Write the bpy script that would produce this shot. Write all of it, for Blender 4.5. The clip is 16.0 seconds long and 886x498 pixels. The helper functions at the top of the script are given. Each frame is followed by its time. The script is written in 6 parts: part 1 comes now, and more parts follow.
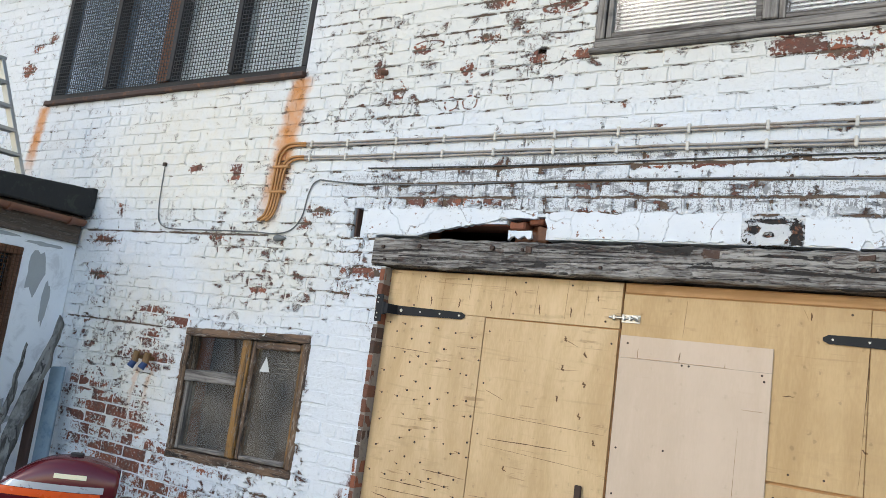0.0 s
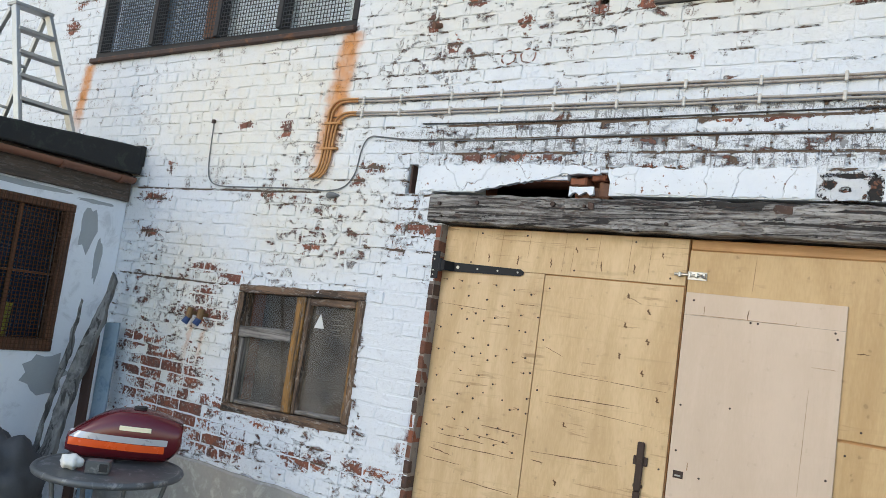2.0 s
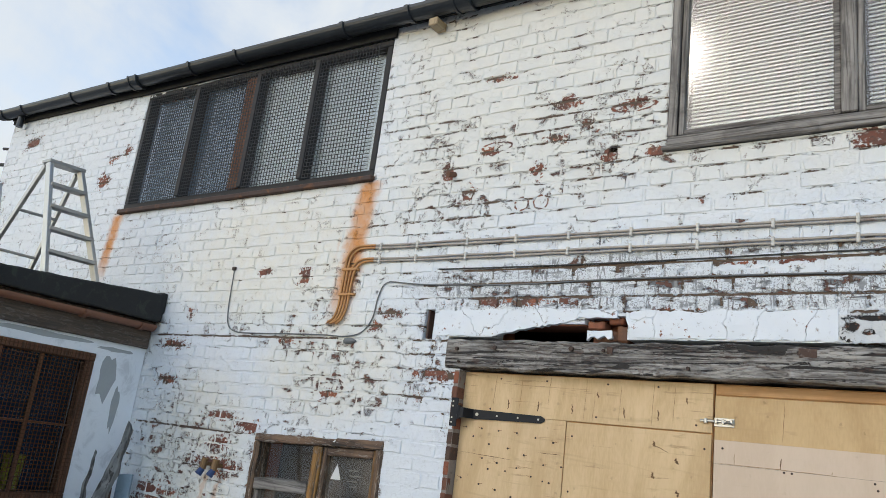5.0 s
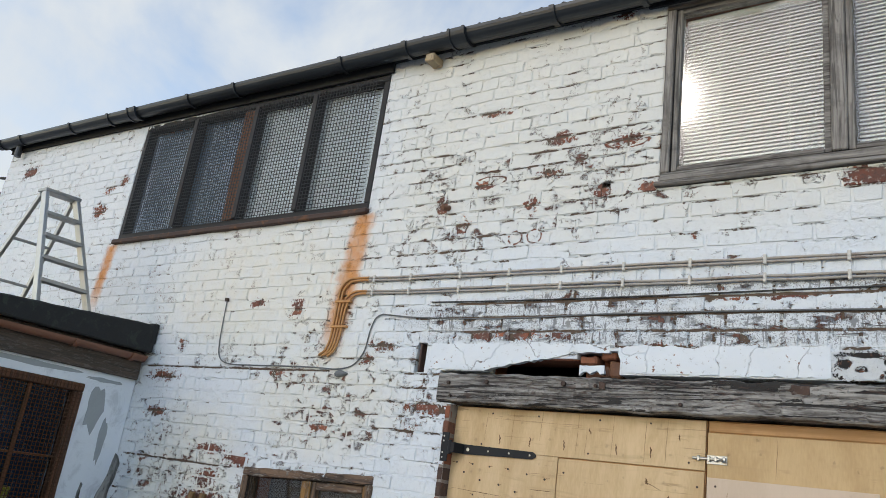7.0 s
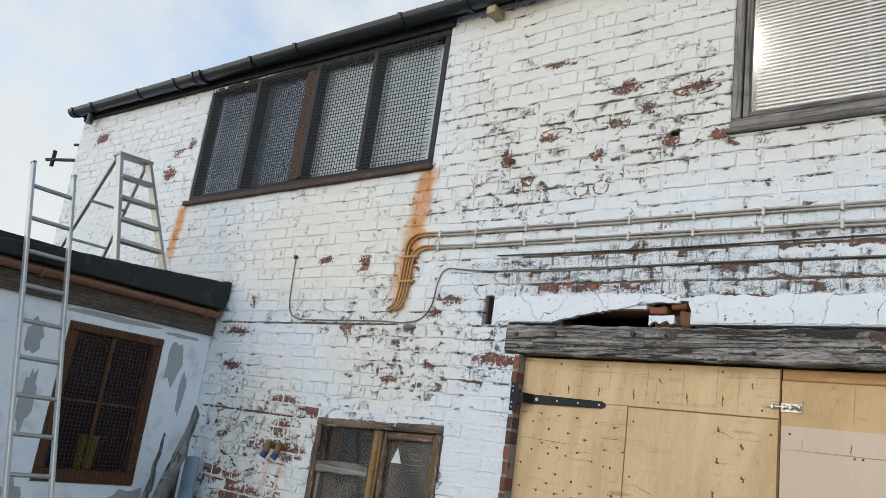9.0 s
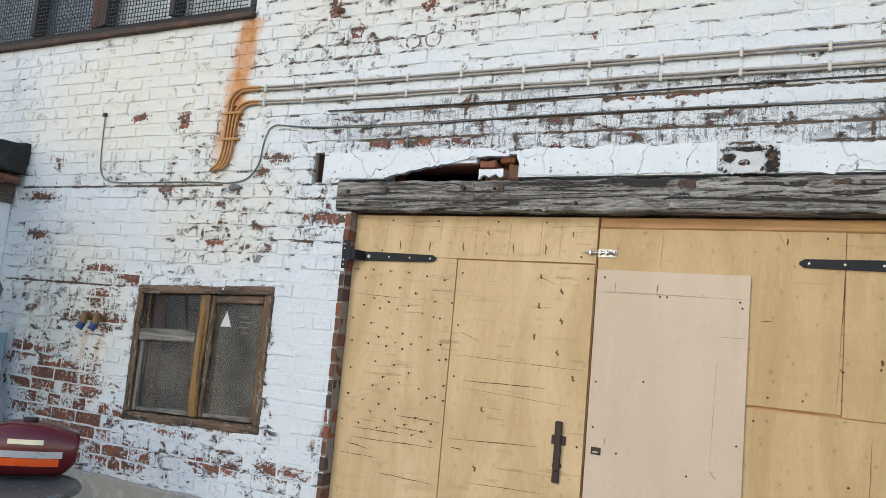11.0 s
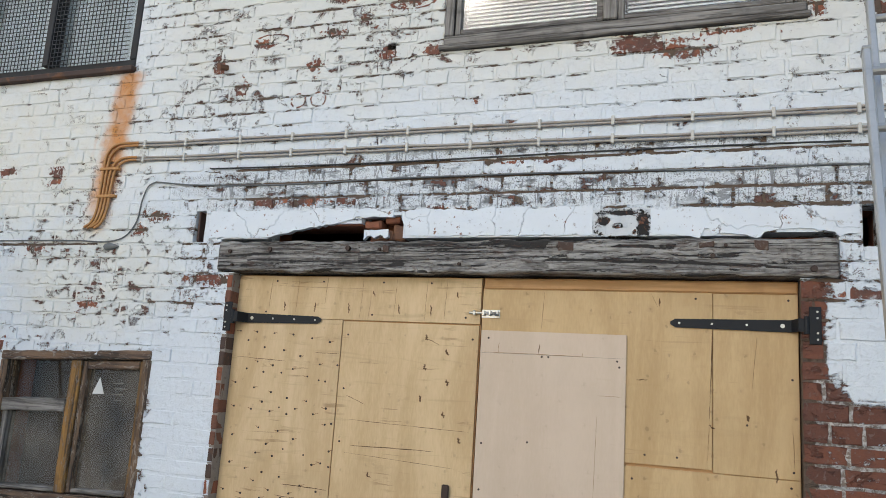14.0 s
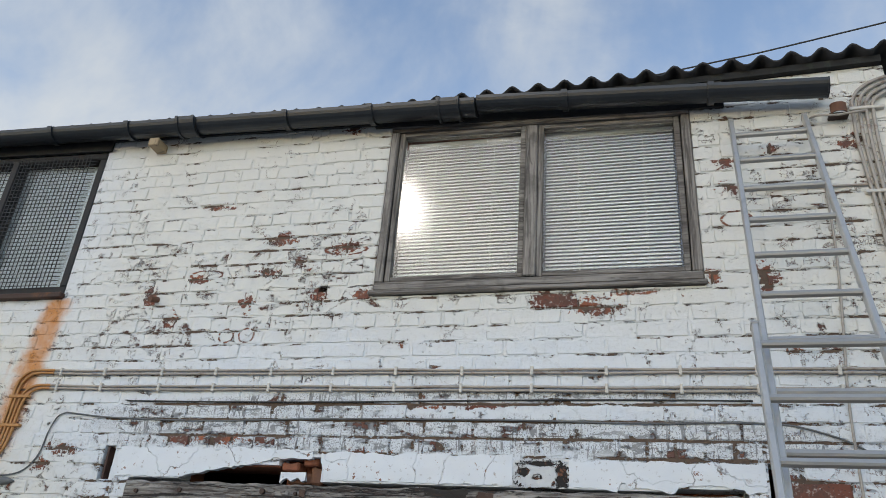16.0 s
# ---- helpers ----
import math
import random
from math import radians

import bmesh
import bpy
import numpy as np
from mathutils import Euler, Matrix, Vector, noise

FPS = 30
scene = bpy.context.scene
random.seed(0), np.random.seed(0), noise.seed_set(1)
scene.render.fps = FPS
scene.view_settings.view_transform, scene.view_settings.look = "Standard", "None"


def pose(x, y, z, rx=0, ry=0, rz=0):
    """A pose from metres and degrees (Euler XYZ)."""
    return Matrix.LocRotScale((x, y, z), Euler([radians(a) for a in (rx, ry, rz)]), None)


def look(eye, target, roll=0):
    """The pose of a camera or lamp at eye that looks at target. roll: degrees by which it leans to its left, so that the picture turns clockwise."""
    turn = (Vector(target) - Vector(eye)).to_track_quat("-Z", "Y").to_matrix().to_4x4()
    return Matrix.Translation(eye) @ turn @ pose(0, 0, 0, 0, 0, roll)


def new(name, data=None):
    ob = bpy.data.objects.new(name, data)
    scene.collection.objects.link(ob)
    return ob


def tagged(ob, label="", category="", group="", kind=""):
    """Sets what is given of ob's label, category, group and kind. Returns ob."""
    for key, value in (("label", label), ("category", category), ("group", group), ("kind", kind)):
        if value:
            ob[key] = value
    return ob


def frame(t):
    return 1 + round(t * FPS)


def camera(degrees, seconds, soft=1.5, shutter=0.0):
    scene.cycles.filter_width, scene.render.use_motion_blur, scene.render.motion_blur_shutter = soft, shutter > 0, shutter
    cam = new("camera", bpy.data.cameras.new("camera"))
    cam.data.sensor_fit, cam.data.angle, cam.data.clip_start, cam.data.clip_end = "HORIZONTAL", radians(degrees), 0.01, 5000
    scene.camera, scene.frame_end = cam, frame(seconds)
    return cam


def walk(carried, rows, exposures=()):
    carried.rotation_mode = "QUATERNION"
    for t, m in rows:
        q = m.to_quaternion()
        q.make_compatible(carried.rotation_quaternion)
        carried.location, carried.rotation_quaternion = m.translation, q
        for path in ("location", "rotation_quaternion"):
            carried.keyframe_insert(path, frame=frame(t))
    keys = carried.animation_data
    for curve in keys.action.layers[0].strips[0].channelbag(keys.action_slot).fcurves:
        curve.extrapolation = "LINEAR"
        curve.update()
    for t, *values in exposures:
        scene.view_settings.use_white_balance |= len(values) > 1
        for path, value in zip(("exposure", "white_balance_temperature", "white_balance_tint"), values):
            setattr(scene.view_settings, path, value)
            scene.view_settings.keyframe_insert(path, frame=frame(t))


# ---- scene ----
cam = camera(59.7, 16.0, soft=0.8)
PATH = [
    (0, (2.635, -3.414, 1.657), (1.577, -1.743, 1.954), 7.6),
    (0.5, (2.591, -3.447, 1.618), (1.533, -1.788, 1.978), 8.1),
    (1, (2.538, -3.466, 1.625), (1.505, -1.793, 1.989), 7.0),
    (1.5, (2.504, -3.478, 1.602), (1.494, -1.785, 1.935), 7.6),
    (2, (2.471, -3.476, 1.62), (1.364, -1.82, 1.807), 7.8),
    (2.5, (2.467, -3.465, 1.623), (1.239, -1.905, 1.865), 4.8),
    (3, (2.476, -3.429, 1.627), (1.228, -1.894, 1.919), 4.5),
    (3.5, (2.474, -3.432, 1.637), (1.255, -1.887, 1.992), 5.4),
    (4, (2.471, -3.454, 1.669), (1.279, -1.917, 2.133), 6.1),
    (4.5, (2.485, -3.458, 1.688), (1.29, -1.934, 2.183), 7.1),
    (4.7, (2.481, -3.477, 1.692), (1.32, -1.927, 2.192), 7.3),
    (6.8, (2.488, -3.47, 1.707), (1.349, -1.934, 2.296), 7.7),
    (7, (2.494, -3.458, 1.677), (1.356, -1.929, 2.281), 8.0),
    (7.5, (2.489, -3.489, 1.714), (1.335, -1.956, 2.279), 7.3),
    (8, (2.467, -3.507, 1.714), (1.236, -2.019, 2.236), 7.6),
    (8.2, (2.466, -3.52, 1.697), (1.193, -2.066, 2.212), 7.6),
    (10.3, (2.421, -3.469, 1.581), (1.278, -1.859, 1.901), 8.5),
    (10.5, (2.412, -3.461, 1.572), (1.331, -1.802, 1.852), 7.1),
    (11, (2.436, -3.394, 1.535), (1.526, -1.627, 1.761), 5.2),
    (11.5, (2.456, -3.36, 1.583), (1.694, -1.528, 1.828), 3.7),
    (12, (2.47, -3.335, 1.588), (1.775, -1.474, 1.821), 3.5),
    (12.5, (2.482, -3.338, 1.602), (1.798, -1.477, 1.864), 3.9),
    (13, (2.482, -3.359, 1.59), (1.792, -1.505, 1.888), 4.9),
    (13.5, (2.472, -3.37, 1.617), (1.777, -1.514, 1.885), 3.7),
    (14, (2.506, -3.363, 1.625), (1.826, -1.517, 1.982), 3.7),
    (14.5, (2.52, -3.408, 1.718), (1.876, -1.592, 2.252), 4.3),
    (14.8, (2.525, -3.453, 1.739), (1.884, -1.689, 2.429), 4.0),
    (15, (2.535, -3.458, 1.735), (1.913, -1.717, 2.498), 4.4),
    (15.5, (2.528, -3.472, 1.721), (1.954, -1.77, 2.6), 4.6),
    (16, (2.552, -3.466, 1.694), (2.063, -1.753, 2.604), 4.6),
]
walk(cam, [(t, look(e, a, r)) for t, e, a, r in PATH],
     [(0, 0.0, 7050, 10), (2, -0.04, 7080, 10), (3.5, -0.14, 7130, 10), (7, -0.30, 7150, 10), (8, -0.34, 7150, 10), (10.5, -0.07, 7300, 10), (11, -0.08, 7300, 10), (11.5, -0.34, 7150, 10), (12.5, -0.3, 7050, 10), (14, -0.3, 7050, 10), (15.5, -0.48, 7100, 10), (16, -0.51, 7050, 10)])

# ---- light ----
SUN = Vector((-0.30, -0.82, 0.50)).normalized()
world = bpy.data.worlds.new("sky")
scene.world = world
world.use_nodes = True
wn = world.node_tree
wn.nodes.clear()


def node(nt, kind, **props):
    """A node with its properties and its inputs' values (in_<name or index>)."""
    n = nt.nodes.new(kind)
    for k, v in props.items():
        if not k.startswith("in_"):
            setattr(n, k, v)
    for k, v in props.items():
        if k.startswith("in_"):
            key = k[3:]
            key = int(key) if key.isdigit() else key.replace("_", " ")
            if isinstance(v, bpy.types.NodeSocket):
                nt.links.new(v, n.inputs[key])
            else:
                n.inputs[key].default_value = v
    return n


def mth(nt, op, a, b=0.0, c=0.0, clamp=False):
    return node(nt, "ShaderNodeMath", operation=op, use_clamp=clamp, in_0=a, in_1=b, in_2=c).outputs[0]


def smooth(nt, v, lo, hi):
    """0 to 1 as v goes from lo to hi."""
    return node(nt, "ShaderNodeMapRange", interpolation_type="SMOOTHSTEP", in_0=v, in_1=lo, in_2=hi).outputs[0]


def mixc(nt, f, a, b, blend="MIX"):
    n = nt.nodes.new("ShaderNodeMix")
    n.data_type, n.blend_type = "RGBA", blend
    for i, v in ((0, f), (6, a), (7, b)):
        if isinstance(v, bpy.types.NodeSocket):
            nt.links.new(v, n.inputs[i])
        elif i == 0:
            n.inputs[i].default_value = v
        else:
            n.inputs[i].default_value = (*v, 1) if len(v) == 3 else v
    return n.outputs[2]


def noisy(nt, scale, detail=5.0, rough=0.6, vec=None, dist=0.0):
    n = node(nt, "ShaderNodeTexNoise", in_Scale=scale, in_Detail=detail, in_Roughness=rough, in_Distortion=dist)
    if vec is not None:
        nt.links.new(vec, n.inputs["Vector"])
    return n.outputs["Fac"]


sky = node(wn, "ShaderNodeTexSky", sky_type="NISHITA", sun_disc=False, sun_elevation=math.asin(SUN.z),
           sun_rotation=math.atan2(SUN.x, SUN.y), air_density=1.0, dust_density=0.4)
way = node(wn, "ShaderNodeTexCoord").outputs["Generated"]
big = noisy(wn, 1.9, 6.0, 0.55, way, 0.4)
fine = noisy(wn, 5.0, 6.0, 0.6, way, 0.3)
thick = mth(wn, "ADD", mth(wn, "MULTIPLY", big, 0.75), mth(wn, "MULTIPLY", fine, 0.25))
side = node(wn, "ShaderNodeSeparateXYZ", in_0=way).outputs[0]
thick = mth(wn, "ADD", thick, mth(wn, "MULTIPLY", mth(wn, "ADD", side, 0.40), -0.13))
cover = smooth(wn, thick, 0.42, 0.67)
toward = node(wn, "ShaderNodeVectorMath", operation="DOT_PRODUCT", in_0=way, in_1=tuple(SUN)).outputs["Value"]
glow = mth(wn, "POWER", smooth(wn, toward, 0.86, 1.0), 3.0)
level = mth(wn, "ADD", mth(wn, "MULTIPLY_ADD", fine, 0.20, 0.99), mth(wn, "MULTIPLY", glow, 0.6))
cloud = node(wn, "ShaderNodeBackground", in_Color=(0.80, 0.89, 1.0, 1), in_Strength=level)
clear = node(wn, "ShaderNodeBackground", in_Color=sky.outputs[0], in_Strength=0.37)
sheet = node(wn, "ShaderNodeMixShader", in_0=cover, in_1=clear.outputs[0], in_2=cloud.outputs[0])
out = node(wn, "ShaderNodeOutputWorld", in_Surface=sheet.outputs[0])

sun = new("sun", bpy.data.lights.new("sun", "SUN"))
sun.data.energy, sun.data.angle, sun.data.color = 0.30, radians(3), (1.0, 0.97, 0.93)
sun.matrix_world = look(SUN * 30, (0, 0, 0))

# ---- materials ----
MATS = {}


def material(name):
    m = bpy.data.materials.new(name)
    m.use_nodes = True
    nt = m.node_tree
    nt.nodes.clear()
    b = node(nt, "ShaderNodeBsdfPrincipled")
    node(nt, "ShaderNodeOutputMaterial", in_Surface=b.outputs[0])
    MATS[name] = m
    return nt, b


def bumped(nt, b, height, strength=0.5, distance=0.004):
    n = node(nt, "ShaderNodeBump", in_Strength=strength, in_Distance=distance, in_Height=height)
    nt.links.new(n.outputs[0], b.inputs["Normal"])


def plain(name, col, rough=0.6, metal=0.0, vary=0.25, scale=9.0, dirt=None, dirt_amount=0.5, bump=0.25, gloss=0.5):
    """A surface of one colour, with patches, grain, dirt and fine relief."""
    nt, b = material(name)
    p = node(nt, "ShaderNodeTexCoord").outputs["Object"]
    n1, n2 = noisy(nt, scale, 6, 0.65, p), noisy(nt, scale * 9, 4, 0.6, p)
    f = mth(nt, "ADD", mth(nt, "MULTIPLY", n1, 0.65), mth(nt, "MULTIPLY", n2, 0.35))
    c = mixc(nt, f, tuple(x * (1 - vary) for x in col), tuple(min(1, x * (1 + vary)) for x in col))
    if dirt:
        c = mixc(nt, mth(nt, "MULTIPLY", smooth(nt, noisy(nt, scale * 1.7, 7, 0.7, p, 0.5), 0.52, 0.68), dirt_amount), c, dirt)
    nt.links.new(c, b.inputs["Base Color"])
    r = mth(nt, "MULTIPLY_ADD", n1, 0.3, rough - 0.15, clamp=True)
    nt.links.new(r, b.inputs["Roughness"])
    b.inputs["Metallic"].default_value = metal
    b.inputs["Specular IOR Level"].default_value = gloss
    bumped(nt, b, f, bump)
    return MATS[name]


def timber(name, light, dark, axis, rough=0.75, grain=60.0, flake=None, flake_amount=0.5, bump=0.6, crack=0.0):
    """Wood with its grain along an axis (0, 1, 2), and old paint or dirt in flakes."""
    nt, b = material(name)
    pos = node(nt, "ShaderNodeNewGeometry").outputs["Position"]
    s = [1.0, 1.0, 1.0]
    s[axis] = 0.045
    p = node(nt, "ShaderNodeMapping", in_Vector=pos, in_Scale=tuple(s)).outputs[0]
    g1, g2 = noisy(nt, grain, 5, 0.65, p, 0.6), noisy(nt, grain * 0.22, 5, 0.6, p, 0.8)
    f = mth(nt, "ADD", mth(nt, "MULTIPLY", g1, 0.6), mth(nt, "MULTIPLY", g2, 0.4))
    c = mixc(nt, smooth(nt, f, 0.36, 0.62), dark, light)
    c = mixc(nt, mth(nt, "MULTIPLY", smooth(nt, noisy(nt, 5, 5, 0.65, pos, 0.5), 0.48, 0.66), 0.55), c, dark)
    if crack:
        k = smooth(nt, noisy(nt, grain * 0.5, 4, 0.6, p, 1.5), 0.57, 0.61)
        deep = mth(nt, "MULTIPLY", smooth(nt, noisy(nt, grain * 0.17, 6, 0.65, p, 2.5), 0.585, 0.605), crack)
        k = mth(nt, "MAXIMUM", k, deep)
        c = mixc(nt, mth(nt, "MULTIPLY", k, crack), c, (0.02, 0.016, 0.013))
        f = mth(nt, "MULTIPLY_ADD", k, -0.7 * crack, f)
    if flake:
        s[axis] = 0.22
        along = node(nt, "ShaderNodeMapping", in_Vector=pos, in_Scale=tuple(s)).outputs[0]
        k = smooth(nt, noisy(nt, 55, 7, 0.75, along, 1.0), 0.54, 0.58)
        f = mth(nt, "MULTIPLY_ADD", k, 0.4, f)
        c = mixc(nt, mth(nt, "MULTIPLY", k, flake_amount), c, flake)
    nt.links.new(c, b.inputs["Base Color"])
    b.inputs["Roughness"].default_value = rough
    bumped(nt, b, f, bump, 0.006)
    return MATS[name]


def blobs(nt, vec, spots):
    """The least scaled distance from spots (x, z, half width, half height): under 1 inside."""
    least = None
    for x, z, rx, rz in spots:
        if least is not None:  # one after the other keeps the shader small
            at = node(nt, "ShaderNodeVectorMath", operation="MULTIPLY_ADD", in_0=least, in_1=(1e-9, 1e-9, 1e-9), in_2=vec).outputs[0]
        else:
            at = vec
        m = node(nt, "ShaderNodeMapping", in_Vector=at, in_Location=(-x / rx, 0, -z / rz), in_Scale=(1 / rx, 0, 1 / rz)).outputs[0]
        d = node(nt, "ShaderNodeVectorMath", operation="LENGTH", in_0=m).outputs["Value"]
        least = d if least is None else mth(nt, "MINIMUM", least, d)
    return least


# where the paint has come off: x, z, half width, half height
BARE_HIGH = [(-3.84, 3.87, .12, .05), (-3.67, 3.92, .06, .06), (-3.92, 3.67, .10, .07), (-5.44, 4.25, .16, .06), (-0.12, 3.31, .05, .05),
             (0.04, 3.18, .04, .05), (0.14, 3.42, .07, .025), (0.49, 3.25, .04, .05), (0.62, 3.64, .10, .035), (1.00, 3.57, .09, .03),
             (0.59, 3.44, .07, .03), (0.91, 3.30, .05, .06), (1.14, 3.29, .05, .04), (1.38, 3.005, .035, .03), (2.12, 3.24, .06, .04),
             (2.14, 3.225, .13, .05), (2.33, 3.19, .14, .055), (2.52, 3.245, .14, .022), (2.88, 3.32, .05, .05), (2.98, 3.80, .05, .04), (3.00, 3.95, .06, .035),
             (3.20, 2.97, .06, .04), (3.34, 2.97, .05, .04), (3.12, 3.31, .05, .08)]
BARE_MID = [(0.16, 3.88, .10, .03), (0.97, 4.38, .05, .04), (3.58, 4.02, .07, .04), (3.21, 4.01, .04, .03), (3.21, 2.33, .16, .09), (2.57, 2.43, .035, .045),
            (2.88, 2.40, .03, .05), (1.30, 2.455, .16, .03), (1.56, 2.69, .10, .011), (1.86, 2.695, .12, .010), (0.40, 2.525, .34, .026),
            (-1.19, 2.70, .05, .06), (-1.57, 2.76, .07, .025), (-0.80, 1.96, .08, .035), (-2.44, 1.98, .12, .035), (-0.14, 1.98, .045, .035),
            (-1.24, 2.28, .09, .035), (-0.52, 2.39, .05, .05), (-0.43, 2.46, .10, .03), (-0.02, 2.115, .20, .028), (-2.42, 2.24, .16, .04),
            (-2.30, 2.48, .05, .04)]
BARE_LOW = [(-1.72, 1.77, .16, .035), (-1.46, 1.73, .10, .05), (-1.75, 1.59, .13, .055), (-1.68, 1.45, .20, .07), (-2.25, 1.20, .26, .09),
            (-2.10, 1.05, .40, .15), (-1.72, 0.99, .10, .12), (-1.56, 0.84, .22, .10), (-1.9, 0.78, .5, .16), (-1.45, 0.66, .25, .10),
            (-1.04, 0.85, .26, .035), (0.0, 0.96, .12, .08), (-0.1, 0.75, .25, .04), (-1.15, 0.66, .05, .08), (2.86, 2.08, .10, .05), (-0.60, 0.70, .20, .035), (3.05, 2.09, .14, .022)]
# sound, newer paint, and joints that have opened in a line
FRESH = [(-0.10, 1.38, .24, .60), (3.08, 1.87, .20, .22)]
SOUND = [(-2.05, 2.88, 1.60, .50), (-4.6, 3.6, 1.2, 1.0), (0.45, 4.05, .75, .35), (2.0, 3.05, 1.4, .16), (0.5, 4.05, 1.3, .45), (-1.75, 2.02, .75, .28), (2.7, 3.3, .9, .3)]
SEAMS = [(-2.1, 1.68, .70, .03), (-0.55, 2.27, .75, .025), (-1.6, 2.31, 1.0, .02), (1.0, 2.70, .95, .02), (2.2, 2.71, .9, .016), (0.75, 2.62, .55, .014), (1.9, 2.63, .8, .012), (-2.2, 2.31, .5, .03)]
# soot and moss
GRIME = [(0.75, 2.70, .55, .035), (0.35, 2.60, .55, .05), (1.10, 2.60, .75, .05), (1.9, 2.57, .7, .06), (2.8, 2.52, .5, .10), (0.3, 2.66, .5, .03),
         (2.07, 2.38, .12, .07), (2.0, 2.75, 1.1, .02), (1.2, 2.51, 1.2, .03), (0.9, 2.70, .45, .05)]


def wall_coat(name, joint):
    """White masonry paint over red brick (or over mortar), peeling in places, stained by rust."""
    nt, b = material(name)
    g = node(nt, "ShaderNodeNewGeometry")
    pos = g.outputs["Position"]
    warp = node(nt, "ShaderNodeTexNoise", in_Vector=pos, in_Scale=13.0, in_Detail=5.0, in_Roughness=0.7)
    off = node(nt, "ShaderNodeVectorMath", operation="MULTIPLY_ADD", in_0=warp.outputs["Color"], in_1=(0.13, 0.13, 0.07), in_2=pos).outputs[0]
    vec = node(nt, "ShaderNodeVectorMath", operation="SUBTRACT", in_0=off, in_1=(0.065, 0.065, 0.035)).outputs[0]
    flat = node(nt, "ShaderNodeMapping", in_Vector=pos, in_Scale=(0.35, 1.0, 1.0)).outputs[0]
    n_grain = noisy(nt, 150, 4, 0.6, pos)
    n_fine = noisy(nt, 42, 6, 0.7, pos, 0.4)
    n_mid = noisy(nt, 10, 6, 0.65, pos, 0.6)
    n_long = noisy(nt, 24, 6, 0.7, flat, 0.5)
    n_big = noisy(nt, 1.6, 4, 0.6, pos)
    rnd = mth(nt, "FRACT", mth(nt, "ADD", g.outputs["Random Per Island"], node(nt, "ShaderNodeObjectInfo").outputs["Random"]))
    soot_at = mth(nt, "MULTIPLY_ADD", mth(nt, "SUBTRACT", n_long, 0.5), 2.2, blobs(nt, vec, GRIME))
    soot = mth(nt, "SUBTRACT", 1.0, smooth(nt, soot_at, 0.75, 1.50))
    fresh = mth(nt, "SUBTRACT", 1.0, smooth(nt, mth(nt, "MULTIPLY_ADD", mth(nt, "SUBTRACT", n_mid, 0.5), 0.8, blobs(nt, vec, FRESH)), 0.85, 1.05))
    sound = mth(nt, "SUBTRACT", 1.0, smooth(nt, mth(nt, "MULTIPLY_ADD", mth(nt, "SUBTRACT", n_mid, 0.5), 1.0, blobs(nt, vec, SOUND)), 0.6, 1.2))
    # the far jamb and the wall low beside it have lost all their paint
    jit = mth(nt, "MULTIPLY_ADD", mth(nt, "SUBTRACT", n_fine, 0.5), 0.05, mth(nt, "MULTIPLY", mth(nt, "SUBTRACT", n_mid, 0.5), 0.06))
    at = node(nt, "ShaderNodeSeparateXYZ", in_0=pos)
    px, pz = mth(nt, "ADD", at.outputs[0], jit), mth(nt, "ADD", at.outputs[2], jit)
    column = mth(nt, "MULTIPLY", mth(nt, "MULTIPLY", smooth(nt, px, 2.78, 2.79), smooth(nt, px, 2.893, 2.885)), smooth(nt, pz, 2.15, 2.14))
    low = mth(nt, "MULTIPLY", smooth(nt, px, 2.84, 2.85), smooth(nt, mth(nt, "MULTIPLY_ADD", smooth(nt, px, 2.88, 3.0), 0.11, pz), 1.785, 1.77))
    left = smooth(nt, mth(nt, "MULTIPLY_ADD", n_long, 0.6, mth(nt, "MULTIPLY", n_fine, 0.4)), 0.575, 0.59)
    stripped = mth(nt, "MAXIMUM", column, mth(nt, "MULTIPLY", low, mth(nt, "SUBTRACT", 1.0, mth(nt, "MULTIPLY", left, smooth(nt, px, 2.88, 2.90)))))
    if joint:
        # dirt shows where the paint has cracked out of the joints, most along the beds
        height = node(nt, "ShaderNodeSeparateXYZ", in_0=pos).outputs[2]
        bed = smooth(nt, mth(nt, "ABSOLUTE", mth(nt, "SUBTRACT", mth(nt, "FRACT", mth(nt, "DIVIDE", height, 0.0795)), 0.5)), 0.40, 0.44)
        open_at = mth(nt, "ADD", mth(nt, "MULTIPLY", n_long, 0.8), mth(nt, "ADD", mth(nt, "MULTIPLY", n_big, 0.30), mth(nt, "MULTIPLY", bed, 0.085)))
        open_at = mth(nt, "MULTIPLY_ADD", soot, 0.10, open_at)
        open_at = mth(nt, "MULTIPLY_ADD", mth(nt, "SUBTRACT", n_fine, 0.5), 0.25, open_at)
        run = node(nt, "ShaderNodeSeparateXYZ", in_0=pos).outputs[0]
        open_at = mth(nt, "MULTIPLY_ADD", smooth(nt, run, 0.0, -0.9), -0.040, open_at)
        open_at = mth(nt, "MULTIPLY_ADD", smooth(nt, mth(nt, "ADD", height, mth(nt, "MULTIPLY", run, 0.12)), 3.0, 2.7), -0.006, open_at)
        seam = mth(nt, "SUBTRACT", 1.0, smooth(nt, blobs(nt, vec, SEAMS), 0.7, 1.1))
        open_at = mth(nt, "MULTIPLY_ADD", seam, 0.13, mth(nt, "MULTIPLY_ADD", fresh, -0.2, mth(nt, "MULTIPLY_ADD", sound, -0.035, open_at)))
        bare = smooth(nt, open_at, 0.650, 0.675)
        spots = blobs(nt, vec, BARE_HIGH + BARE_MID)
        gone = mth(nt, "SUBTRACT", 1.0, smooth(nt, mth(nt, "MULTIPLY_ADD", mth(nt, "SUBTRACT", n_fine, 0.5), 3.0, spots), 0.75, 0.9))
        bare = mth(nt, "MAXIMUM", bare, gone)
